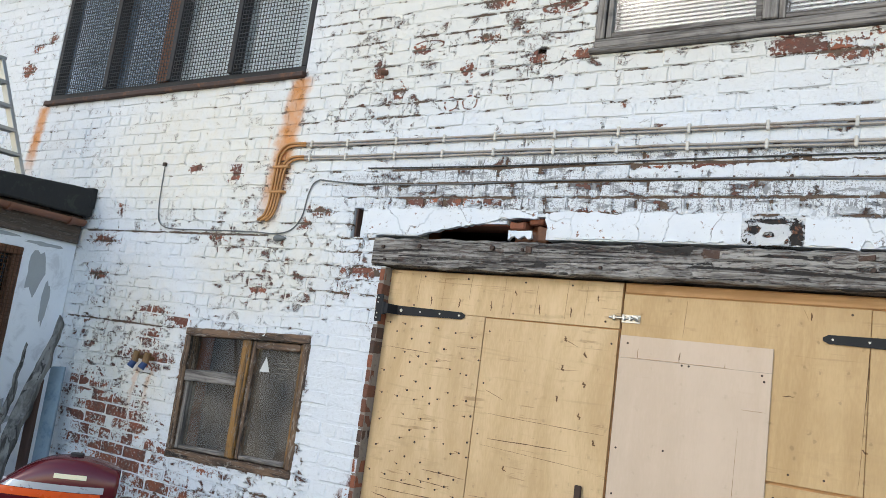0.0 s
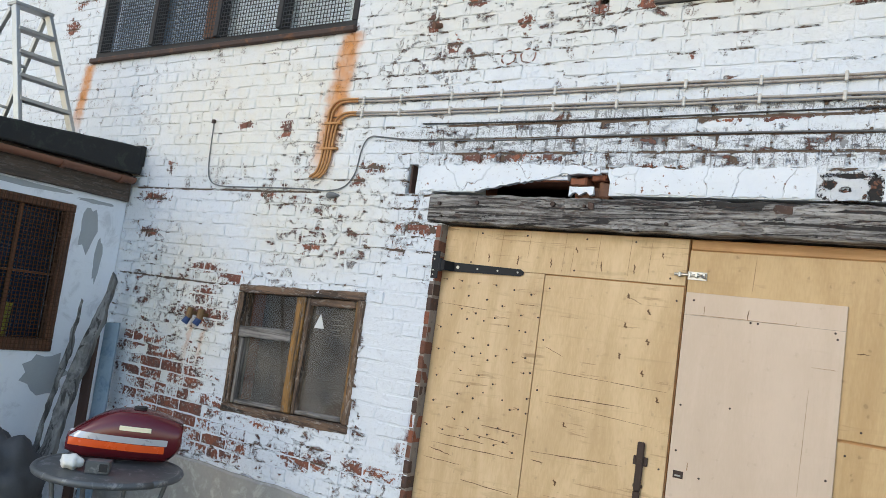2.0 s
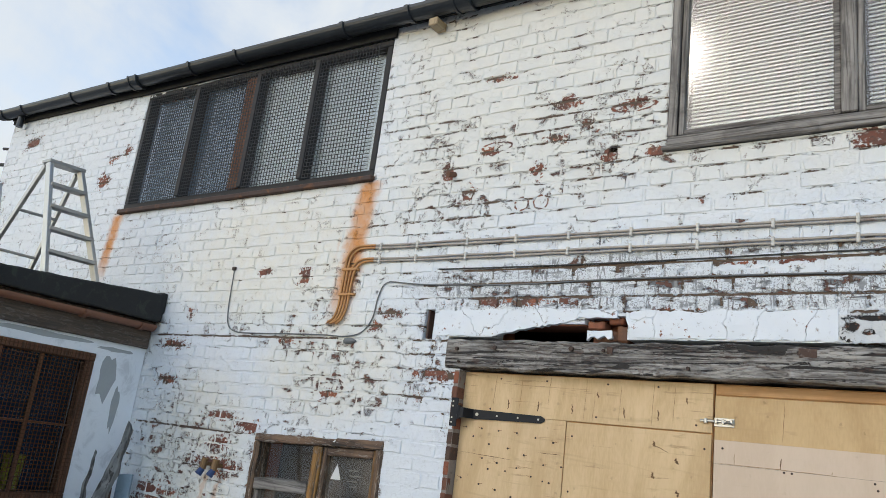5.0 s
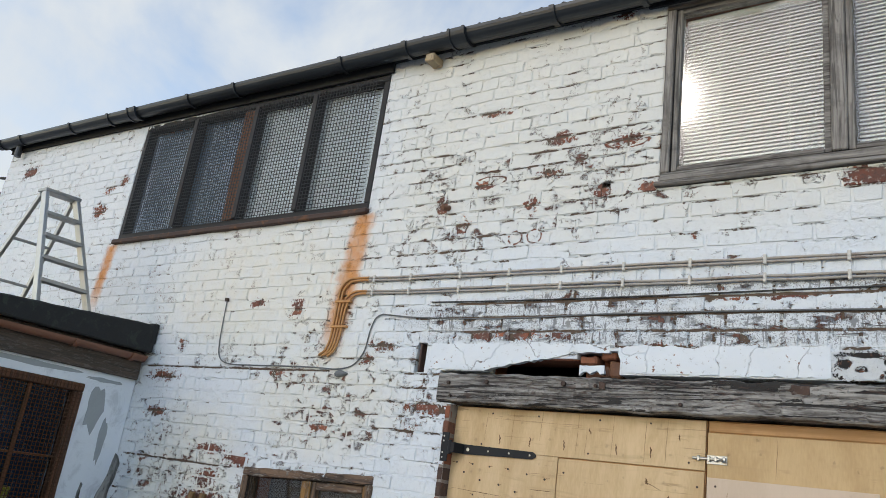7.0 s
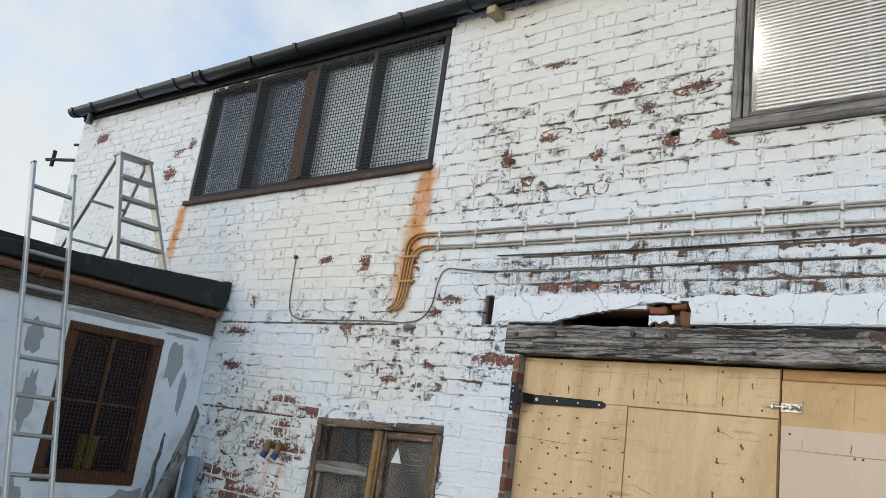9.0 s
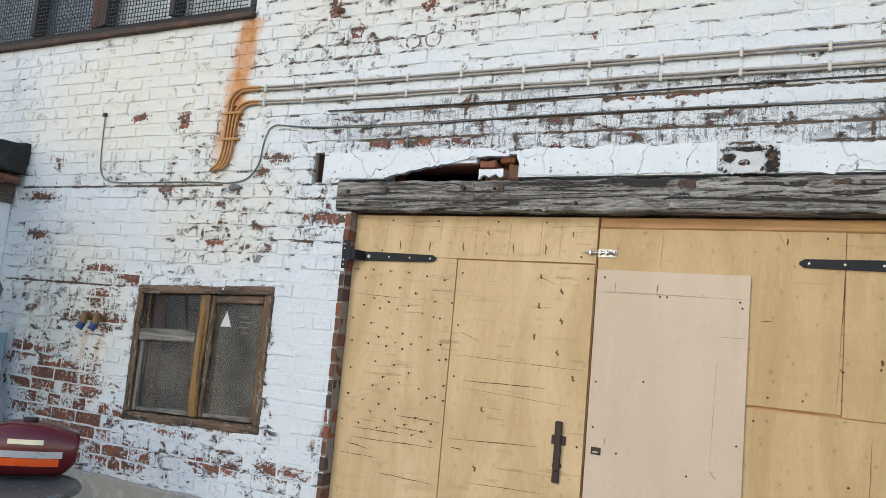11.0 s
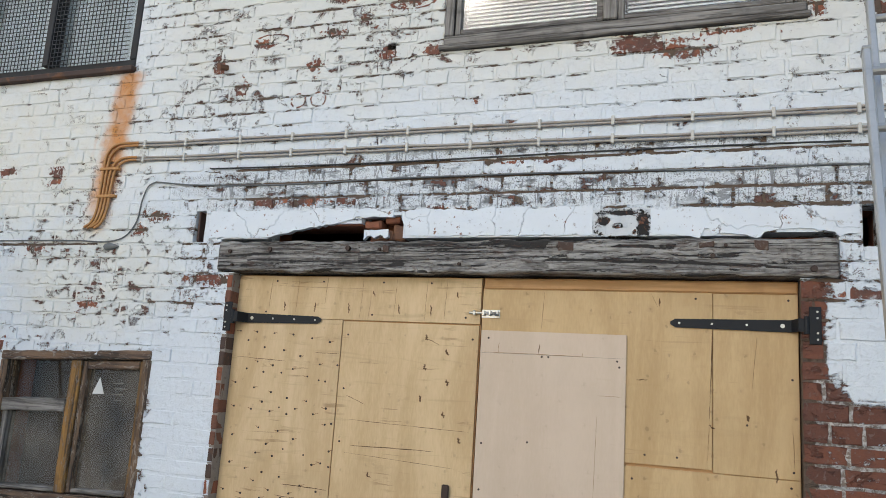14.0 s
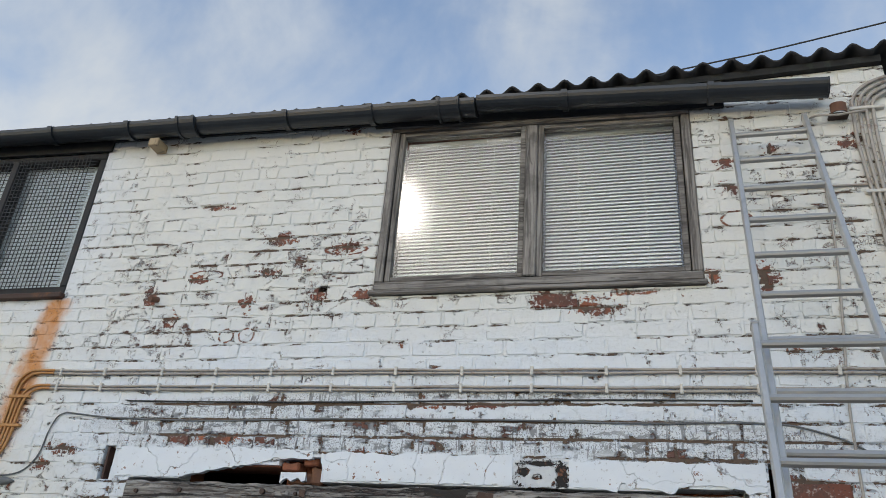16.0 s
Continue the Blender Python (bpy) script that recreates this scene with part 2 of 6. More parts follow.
        lip = mth(nt, "MULTIPLY", smooth(nt, open_at, 0.622, 0.650), mth(nt, "SUBTRACT", 1.0, bare))
        under = mixc(nt, n_fine, (0.030, 0.023, 0.019), (0.19, 0.125, 0.085))
        under = mixc(nt, low, under, mixc(nt, smooth(nt, n_fine, 0.42, 0.58), (0.20, 0.15, 0.12), (0.52, 0.49, 0.46)))
        bare = mth(nt, "MAXIMUM", bare, stripped)
    else:
        spots = blobs(nt, vec, BARE_HIGH + BARE_MID + BARE_LOW)
        ragged = mth(nt, "MULTIPLY_ADD", mth(nt, "SUBTRACT", n_fine, 0.5), 4.0, mth(nt, "MULTIPLY_ADD", mth(nt, "SUBTRACT", n_long, 0.5), 3.6, spots))
        ragged = mth(nt, "MULTIPLY_ADD", mth(nt, "SUBTRACT", rnd, 0.5), 0.9, mth(nt, "MULTIPLY_ADD", mth(nt, "SUBTRACT", n_grain, 0.5), 1.2, ragged))
        bare = mth(nt, "SUBTRACT", 1.0, smooth(nt, ragged, 0.66, 0.78))
        # chips anywhere, most along the bricks' edges and in the run-down stretches
        edge = node(nt, "ShaderNodeAttribute", attribute_name="edge").outputs["Fac"]
        chip = mth(nt, "ADD", mth(nt, "MULTIPLY", n_mid, 0.40), mth(nt, "ADD", mth(nt, "MULTIPLY", n_long, 0.45), mth(nt, "MULTIPLY", n_big, 0.22)))
        chip = mth(nt, "MULTIPLY_ADD", edge, mth(nt, "MULTIPLY_ADD", smooth(nt, at.outputs[0], 0.0, -0.9), -0.035, 0.062), chip)
        chip = mth(nt, "MULTIPLY_ADD", soot, 0.03, chip)
        chip = mth(nt, "MULTIPLY_ADD", smooth(nt, node(nt, "ShaderNodeSeparateXYZ", in_0=pos).outputs[2], 2.5, 2.0), 0.026, chip)
        chip = mth(nt, "MULTIPLY_ADD", sound, -0.060, chip)
        worn = mth(nt, "SUBTRACT", 1.0, smooth(nt, blobs(nt, vec, [(0.45, 3.25, .85, .42), (-1.0, 2.15, .7, .25)]), 0.5, 1.2))
        chip = mth(nt, "MULTIPLY_ADD", worn, 0.022, chip)
        bare = mth(nt, "MAXIMUM", bare, smooth(nt, chip, 0.622, 0.640))
        lip = mth(nt, "MULTIPLY", smooth(nt, chip, 0.606, 0.622), mth(nt, "SUBTRACT", 1.0, mth(nt, "MAXIMUM", bare, fresh)))
        net = node(nt, "ShaderNodeTexVoronoi", feature="DISTANCE_TO_EDGE", in_Scale=5.5, in_Vector=node(nt, "ShaderNodeVectorMath", operation="MULTIPLY_ADD", in_0=warp.outputs["Color"], in_1=(0.35, 0.35, 0.35), in_2=pos).outputs[0]).outputs["Distance"]
        net = mth(nt, "MULTIPLY", mth(nt, "SUBTRACT", 1.0, smooth(nt, net, 0.004, 0.022)), smooth(nt, mth(nt, "MULTIPLY_ADD", n_big, 0.35, mth(nt, "MULTIPLY", n_mid, 0.7)), mth(nt, "MULTIPLY_ADD", sound, 0.03, 0.525), mth(nt, "MULTIPLY_ADD", sound, 0.03, 0.560)))
        ring = mth(nt, "MULTIPLY_ADD", mth(nt, "SUBTRACT", n_fine, 0.5), 0.45, blobs(nt, pos, [(0.40, 3.075, .045, .040), (0.52, 3.075, .045, .040), (0.20, 3.44, .10, .030), (1.02, 3.56, .12, .032), (3.02, 3.62, .07, .045)]))
        ring = mth(nt, "MULTIPLY", smooth(nt, ring, 0.84, 0.90), smooth(nt, ring, 1.10, 1.02))
        bare = mth(nt, "MAXIMUM", bare, mth(nt, "MULTIPLY", ring, smooth(nt, n_long, 0.40, 0.44)))
        bare = mth(nt, "MULTIPLY", mth(nt, "MAXIMUM", bare, net), mth(nt, "SUBTRACT", 1.0, fresh))
        bare = mth(nt, "MAXIMUM", bare, stripped)
        red = mixc(nt, rnd, (0.17, 0.060, 0.040), (0.36, 0.125, 0.065))
        under = mixc(nt, smooth(nt, n_mid, 0.45, 0.62), red, (0.13, 0.065, 0.05))
        under = mixc(nt, smooth(nt, n_fine, 0.55, 0.63), under, (0.40, 0.34, 0.30))
        under = mixc(nt, smooth(nt, n_grain, 0.56, 0.66), under, (0.07, 0.04, 0.035))
        under = mixc(nt, mth(nt, "MULTIPLY", stripped, 0.8), under, mixc(nt, n_fine, mixc(nt, rnd, (0.12, 0.046, 0.030), (0.25, 0.080, 0.044)), (0.08, 0.038, 0.028)))
    # the paint: cool white, cream where damp has got in
    sep = node(nt, "ShaderNodeSeparateXYZ", in_0=vec)
    x, z = sep.outputs[0], sep.outputs[2]
    white = mixc(nt, n_big, (0.66, 0.70, 0.745), (0.74, 0.755, 0.77))
    white = mixc(nt, mth(nt, "MULTIPLY", smooth(nt, n_fine, 0.5, 0.72), 0.35), white, (0.40, 0.40, 0.39))
    damp = mth(nt, "SUBTRACT", 1.0, smooth(nt, blobs(nt, vec, [(-1.55, 2.85, 1.25, .62), (-1.95, 1.45, .65, .75), (-0.85, 2.15, .75, .45), (3.62, 3.6, .30, 1.0)]), 0.45, 1.15))
    white = mixc(nt, mth(nt, "MULTIPLY", damp, mth(nt, "MULTIPLY", n_mid, 0.68)), white, (0.72, 0.62, 0.42))
    aged = mth(nt, "MULTIPLY", smooth(nt, mth(nt, "MULTIPLY_ADD", mth(nt, "SUBTRACT", n_big, 0.5), 0.8, z), 2.75, 3.35), mth(nt, "MULTIPLY", smooth(nt, x, -1.0, -0.2), 0.85))
    white = mixc(nt, aged, white, mixc(nt, n_mid, (0.66, 0.645, 0.60), (0.75, 0.73, 0.67)))
    tall = node(nt, "ShaderNodeMapping", in_Vector=pos, in_Scale=(1.0, 1.0, 0.16)).outputs[0]
    runs = smooth(nt, noisy(nt, 44, 5, 0.65, tall, 0.6), 0.56, 0.59)
    specks = mth(nt, "MAXIMUM", mth(nt, "MAXIMUM", smooth(nt, n_long, 0.52, 0.57), runs), smooth(nt, n_grain, 0.54, 0.60))
    white = mixc(nt, mth(nt, "MULTIPLY", soot, mth(nt, "MULTIPLY_ADD", specks, 0.62, 0.05)), white, (0.045, 0.038, 0.036))
    # rust run from the two ends of the steel sill, and under the taps
    rust = None
    for cx, top, bottom, half in ((-0.735, 3.32, 2.30, 0.105), (-3.565, 3.32, 2.66, 0.085), (-1.80, 1.38, 0.98, 0.03), (-1.66, 1.38, 1.0, 0.03), (-0.93, 2.95, 2.72, 0.02)):
        lean = mth(nt, "MULTIPLY_ADD", z, 0.12, cx - 0.12 * top)
        across = mth(nt, "SUBTRACT", 1.0, smooth(nt, mth(nt, "ABSOLUTE", mth(nt, "SUBTRACT", x, lean)), half * 0.25, half * 1.2))
        down = mth(nt, "MULTIPLY", smooth(nt, z, bottom, bottom + 0.35), mth(nt, "SUBTRACT", 1.0, smooth(nt, z, top - 0.02, top + 0.03)))
        one = mth(nt, "MULTIPLY", mth(nt, "MULTIPLY", across, down), 1.0 if half > 0.05 else 0.45)
        rust = one if rust is None else mth(nt, "MAXIMUM", rust, one)
    rust = mth(nt, "MULTIPLY", rust, mth(nt, "MULTIPLY_ADD", n_mid, 1.1, 0.35), clamp=True)
    white = mixc(nt, rust, white, mixc(nt, n_fine, (0.46, 0.145, 0.03), (0.70, 0.33, 0.10)))
    nt.links.new(mixc(nt, bare, white, under), b.inputs["Base Color"])
    b.inputs["Roughness"].default_value = 0.7
    b.inputs["Specular IOR Level"].default_value = 0.3
    h = mth(nt, "ADD", mth(nt, "MULTIPLY", n_mid, 0.7), mth(nt, "ADD", mth(nt, "MULTIPLY", n_fine, 0.5), mth(nt, "MULTIPLY", n_grain, 0.15)))
    h = mth(nt, "MULTIPLY_ADD", lip, 0.30, mth(nt, "SUBTRACT", h, mth(nt, "MULTIPLY", bare, 0.45)))
    bumped(nt, b, h, 1.0, 0.012)
    return MATS[name]


paint_brick = wall_coat("painted_brick", False)
paint_joint = wall_coat("painted_mortar", True)


def ply(name, light, dark, knots=1.0, splits=1.0):
    """Plywood: a pale rotary-cut veneer with soft figure, knots, splits and handling marks."""
    nt, b = material(name)
    pos = node(nt, "ShaderNodeNewGeometry").outputs["Position"]
    tone = node(nt, "ShaderNodeObjectInfo").outputs["Random"]
    p = node(nt, "ShaderNodeMapping", in_Vector=pos, in_Scale=(1.0, 1.0, 0.22)).outputs[0]
    p2 = node(nt, "ShaderNodeMapping", in_Vector=pos, in_Scale=(0.14, 1.0, 1.0)).outputs[0]
    p3 = node(nt, "ShaderNodeMapping", in_Vector=pos, in_Scale=(0.05, 1.0, 1.0)).outputs[0]
    g1, g2, g3 = noisy(nt, 3.2, 5, 0.6, p, 2.2), noisy(nt, 120, 3, 0.6, p), noisy(nt, 17, 6, 0.65, p2, 1.2)
    f = mth(nt, "ADD", mth(nt, "MULTIPLY", g1, 0.72), mth(nt, "MULTIPLY", g2, 0.28))
    c = mixc(nt, smooth(nt, f, 0.33, 0.66), dark, light)
    c = mixc(nt, mth(nt, "MULTIPLY", smooth(nt, g3, 0.55, 0.68), 0.35 * splits), c, tuple(x * 0.72 for x in dark))
    c = mixc(nt, mth(nt, "MULTIPLY", smooth(nt, noisy(nt, 2.3, 4, 0.6, pos), 0.45, 0.7), 0.30), c, tuple(x * 0.86 for x in dark))
    split = mth(nt, "MULTIPLY", smooth(nt, noisy(nt, 26, 6, 0.65, p3, 0.8), 0.612, 0.622), smooth(nt, noisy(nt, 4, 3, 0.5, pos), 0.47, 0.58))
    c = mixc(nt, mth(nt, "MULTIPLY", split, 0.6 * splits), c, (0.24, 0.125, 0.05))
    flat = node(nt, "ShaderNodeMapping", in_Vector=pos, in_Scale=(1.0, 0.0, 0.75)).outputs[0]
    bent = node(nt, "ShaderNodeVectorMath", operation="MULTIPLY_ADD", in_0=node(nt, "ShaderNodeTexNoise", in_Vector=pos, in_Scale=30.0).outputs["Color"], in_1=(0.015, 0.0, 0.015), in_2=flat).outputs[0]
    v = node(nt, "ShaderNodeTexVoronoi", in_Vector=bent, in_Scale=8.0)
    chosen_knot = smooth(nt, node(nt, "ShaderNodeSeparateColor", in_0=v.outputs["Color"]).outputs[0], 0.45, 0.5)
    ringed = mth(nt, "SUBTRACT", 1.0, smooth(nt, v.outputs["Distance"], 0.06, 0.16))
    knot = mth(nt, "SUBTRACT", 1.0, smooth(nt, v.outputs["Distance"], 0.040, 0.070))
    c = mixc(nt, mth(nt, "MULTIPLY", mth(nt, "MULTIPLY", ringed, chosen_knot), 0.35 * knots), c, tuple(x * 0.7 for x in dark))
    c = mixc(nt, mth(nt, "MULTIPLY", mth(nt, "MULTIPLY", knot, chosen_knot), 0.9 * knots), c, (0.10, 0.045, 0.018))
    wavy = node(nt, "ShaderNodeVectorMath", operation="MULTIPLY_ADD", in_0=node(nt, "ShaderNodeTexNoise", in_Vector=pos, in_Scale=55.0).outputs["Color"], in_1=(0.022, 0.0, 0.014), in_2=flat).outputs[0]
    on_face = node(nt, "ShaderNodeSeparateXYZ", in_0=wavy)
    v = node(nt, "ShaderNodeTexVoronoi", voronoi_dimensions="2D", in_Vector=node(nt, "ShaderNodeCombineXYZ", in_0=on_face.outputs[0], in_1=on_face.outputs[2]).outputs[0], in_Scale=10.5)
    few = smooth(nt, node(nt, "ShaderNodeSeparateColor", in_0=v.outputs["Color"]).outputs[1], 0.28, 0.32)
    pin = mth(nt, "SUBTRACT", 1.0, smooth(nt, v.outputs["Distance"], 0.030, 0.075))
    halo = mth(nt, "MULTIPLY", mth(nt, "SUBTRACT", 1.0, smooth(nt, v.outputs["Distance"], 0.06, 0.24)), smooth(nt, noisy(nt, 60, 4, 0.6, p2), 0.47, 0.60))
    c = mixc(nt, mth(nt, "MULTIPLY", mth(nt, "MULTIPLY", halo, few), 0.55 * knots), c, (0.27, 0.155, 0.07))
    c = mixc(nt, mth(nt, "MULTIPLY", mth(nt, "MULTIPLY", pin, few), 0.85 * knots), c, (0.085, 0.042, 0.02))
    c = mixc(nt, mth(nt, "MULTIPLY", tone, 0.14), c, dark)
    nt.links.new(c, b.inputs["Base Color"])
    b.inputs["Roughness"].default_value = 0.62
    bumped(nt, b, mth(nt, "SUBTRACT", f, mth(nt, "MULTIPLY", split, 0.5)), 0.3, 0.003)
    return MATS[name]


ply_yellow = ply("yellow_plywood", (0.66, 0.475, 0.275), (0.52, 0.35, 0.18), 0.25, 1.0)
ply_wicket = ply("wicket_plywood", (0.66, 0.47, 0.265), (0.51, 0.34, 0.17), 0.22, 0.9)
ply_amber = ply("amber_plywood", (0.595, 0.405, 0.205), (0.47, 0.30, 0.135), 0.35, 0.35)
ply_pink = ply("pinkish_plywood", (0.625, 0.485, 0.365), (0.565, 0.43, 0.315), 0.10, 0.08)
batten_wood = timber("orange_batten", (0.58, 0.33, 0.15), (0.42, 0.22, 0.09), 0, grain=30)
grey_oak = timber("weathered_lintel_wood", (0.37, 0.345, 0.315), (0.055, 0.044, 0.038), 0, grain=70, flake=(0.10, 0.05, 0.035), flake_amount=0.45, crack=1.0, bump=1.0)
grey_frame_h = timber("grey_frame_wood", (0.29, 0.265, 0.24), (0.055, 0.046, 0.04), 0, crack=0.6)
grey_frame_v = timber("grey_stile_wood", (0.29, 0.265, 0.24), (0.055, 0.046, 0.04), 2, crack=0.6)
brown_frame_h = timber("flaking_brown_rail", (0.21, 0.125, 0.075), (0.05, 0.032, 0.024), 0, flake=(0.34, 0.29, 0.245), flake_amount=0.85, crack=0.9, bump=1.0)
brown_frame_v = timber("flaking_brown_stile", (0.21, 0.125, 0.07), (0.05, 0.032, 0.024), 2, flake=(0.33, 0.27, 0.22), flake_amount=0.85, crack=0.9, bump=1.0)
ochre_stile = timber("ochre_stile", (0.34, 0.17, 0.045), (0.08, 0.045, 0.02), 2, flake=(0.26, 0.21, 0.17), flake_amount=0.75, crack=0.7, bump=1.0)
rust_frame = timber("red_brown_frame", (0.16, 0.062, 0.028), (0.07, 0.032, 0.018), 2, flake=(0.2, 0.12, 0.07), flake_amount=0.3, crack=0.6)
black_steel = plain("black_steel_frame", (0.018, 0.018, 0.020), 0.75, 0.0, dirt=(0.05, 0.026, 0.018), dirt_amount=0.5)
rusty_sill = plain("rusty_sill", (0.06, 0.035, 0.028), 0.75, 0.2, dirt=(0.16, 0.07, 0.03), dirt_amount=0.8, scale=6)
rust_board = plain("rust_brown_board", (0.13, 0.06, 0.035), 0.8, 0, dirt=(0.24, 0.10, 0.04))
wire_grey = plain("dark_wire", (0.030, 0.033, 0.038), 0.6, 0.2, dirt=(0.06, 0.045, 0.04), scale=3)
wire_rust = plain("rusty_wire", (0.085, 0.042, 0.024), 0.85, 0.0, scale=5, gloss=0.2)
gutter_black = plain("black_gutter_plastic", (0.020, 0.024, 0.029), 0.36, vary=0.35, scale=4, dirt=(0.06, 0.06, 0.058), dirt_amount=0.2)
gutter_brown = plain("brown_gutter", (0.20, 0.085, 0.05), 0.4, vary=0.3, scale=4)
roof_cement = plain("dark_cement_sheet", (0.026, 0.026, 0.029), 0.9, vary=0.4, scale=5, dirt=(0.05, 0.05, 0.045))
felt = plain("black_roof_felt", (0.022, 0.022, 0.022), 0.95, vary=0.5, scale=8, dirt=(0.05, 0.06, 0.045), bump=0.8)
fascia_wood = timber("old_fascia_wood", (0.12, 0.085, 0.065), (0.05, 0.038, 0.03), 1, flake=(0.3, 0.28, 0.25), flake_amount=0.25)
black_iron = plain("black_iron", (0.011, 0.012, 0.015), 0.55, 0.0, gloss=0.25)
brown_iron = plain("brown_rusted_iron", (0.055, 0.035, 0.028), 0.6, 0.5)
zinc = plain("bright_zinc", (0.42, 0.42, 0.41), 0.38, 1.0, vary=0.1)
aluminium = plain("aluminium", (0.52, 0.505, 0.475), 0.40, 0.6, vary=0.15, dirt=(0.35, 0.35, 0.34), dirt_amount=0.4, scale=6)
alu_dark = plain("dull_aluminium_tread", (0.40, 0.395, 0.38), 0.45, 0.65, vary=0.2)
conduit_paint = plain("cream_painted_cable", (0.37, 0.335, 0.295), 0.55, vary=0.25, dirt=(0.19, 0.135, 0.105), dirt_amount=0.85)
conduit_rust = plain("rust_stained_cable", (0.44, 0.21, 0.07), 0.6, vary=0.25, dirt=(0.30, 0.14, 0.05))
clip_white = plain("off_white_clip", (0.55, 0.52, 0.47), 0.5)
cable_grey = plain("grey_cable", (0.12, 0.125, 0.125), 0.6, dirt=(0.35, 0.35, 0.33), dirt_amount=0.15, scale=12)
cable_black = plain("black_cable", (0.03, 0.03, 0.03), 0.6)
slat_white = plain("white_blind", (0.70, 0.70, 0.67), 0.5, vary=0.04, bump=0.0)
cord_white = plain("white_cord", (0.75, 0.75, 0.72), 0.7)
# the blue in these two cloths is the panes' sky reflection, as colour
curtain = plain("pale_sky_tinted_curtain", (0.50, 0.56, 0.60), 0.9, vary=0.2, scale=3)
dark_cloth = plain("dark_sky_tinted_cloth", (0.10, 0.15, 0.22), 0.9, vary=0.4, scale=3)
room_dark = plain("dim_plaster", (0.16, 0.15, 0.14), 0.9, scale=2)
# the outbuilding's dim interior is put into this dark blue
dark_room = plain("dim_interior_blue", (0.030, 0.058, 0.105), 0.9, scale=2)
# kept dark so that it also serves as the small window's dim interior
room_board = plain("dim_brown_board", (0.075, 0.056, 0.043), 0.9, vary=0.2, scale=3)
white_render = plain("white_annexe_render", (0.76, 0.79, 0.83), 0.8, vary=0.08, scale=3, dirt=(0.42, 0.44, 0.47), dirt_amount=0.5)
bare_render = plain("grey_bare_render", (0.34, 0.36, 0.37), 0.9, vary=0.15, scale=9)
plinth_grey = plain("grey_plinth_render", (0.33, 0.31, 0.28), 0.9, vary=0.35, scale=5, dirt=(0.6, 0.58, 0.52))
concrete = plain("concrete_yard", (0.24, 0.23, 0.22), 0.9, vary=0.3, scale=1.5, dirt=(0.12, 0.115, 0.10))
tank_red = plain("dark_red_lacquer", (0.105, 0.005, 0.009), 0.20, 0.1, vary=0.1, scale=4, bump=0.02, gloss=0.7)
stripe_orange = plain("orange_stripe", (0.75, 0.10, 0.02), 0.25, vary=0.05, bump=0.0)
stripe_silver = plain("silver_stripe", (0.46, 0.47, 0.50), 0.3, 0.3, vary=0.05, bump=0.0)
letter_cream = plain("cream_lettering", (0.80, 0.72, 0.50), 0.4, vary=0.05, bump=0.0)
table_grey = plain("grey_table_metal", (0.10, 0.108, 0.112), 0.45, 0.3, vary=0.2, dirt=(0.4, 0.4, 0.4))
bark_grey = timber("grey_split_timber", (0.22, 0.22, 0.21), (0.03, 0.03, 0.029), 2, grain=24, crack=0.9, bump=1.0)
blue_board = plain("blue_grey_board", (0.22, 0.30, 0.36), 0.7, vary=0.3, dirt=(0.05, 0.12, 0.2), scale=6)
brown_board = plain("dark_brown_board", (0.07, 0.035, 0.025), 0.7)
brass = plain("old_brass", (0.20, 0.115, 0.05), 0.6, 0.4, dirt=(0.12, 0.07, 0.04))
blue_cloth = plain("blue_tape", (0.018, 0.045, 0.13), 0.6)
dark_tarp = plain("dark_grey_tarpaulin", (0.05, 0.052, 0.055), 0.6, vary=0.5)
soft_white = plain("soft_white_cloth", (0.72, 0.72, 0.68), 0.8)
box_cream = plain("cream_wooden_box", (0.38, 0.29, 0.18), 0.7, dirt=(0.10, 0.07, 0.05), dirt_amount=0.8)
yellow_plastic = plain("yellow_plastic", (0.75, 0.55, 0.03), 0.5)
sticker_white = plain("white_sticker", (0.60, 0.60, 0.58), 0.6, vary=0.05)
scrawl = plain("faint_grey_marks", (0.19, 0.175, 0.155), 0.8)
jamb_brown = plain("brown_jamb_brick", (0.16, 0.066, 0.040), 0.9, vary=0.5, scale=22, dirt=(0.05, 0.03, 0.024), dirt_amount=0.8, bump=0.8)
jamb_red = plain("red_jamb_brick", (0.24, 0.080, 0.042), 0.9, vary=0.5, scale=22, dirt=(0.06, 0.035, 0.025), dirt_amount=0.7, bump=0.8)
jamb_mortar = plain("brown_grey_mortar", (0.24, 0.20, 0.17), 0.95, vary=0.4, scale=20, dirt=(0.09, 0.07, 0.06))
jamb_black = plain("sooty_jamb_brick", (0.075, 0.045, 0.034), 0.9, vary=0.5, scale=22, dirt=(0.16, 0.07, 0.04), dirt_amount=0.6, bump=0.8)
cavity_brick = plain("raw_red_brick", (0.24, 0.085, 0.045), 0.9, vary=0.45, scale=14, dirt=(0.10, 0.05, 0.035))


def glass(name, tint=(0.93, 0.95, 0.95), dust=0.0, rough=0.0, ior=1.5):
    nt, b = material(name)
    b.inputs["Base Color"].default_value = (*tint, 1)
    b.inputs["Transmission Weight"].default_value = 1.0
    b.inputs["IOR"].default_value = ior
    b.inputs["Roughness"].default_value = rough
    if dust:
        pos = node(nt, "ShaderNodeNewGeometry").outputs["Position"]
        d = node(nt, "ShaderNodeBsdfDiffuse", in_Color=(0.19, 0.165, 0.135, 1))
        f = mth(nt, "MULTIPLY", smooth(nt, noisy(nt, 4, 6, 0.65, pos, 0.4), 0.25, 0.8), dust)
        m = node(nt, "ShaderNodeMixShader", in_0=f, in_1=b.outputs[0], in_2=d.outputs[0])
        nt.links.new(m.outputs[0], nt.nodes["Material Output"].inputs[0])
    return MATS[name]


glass_clear = glass("window_glass")
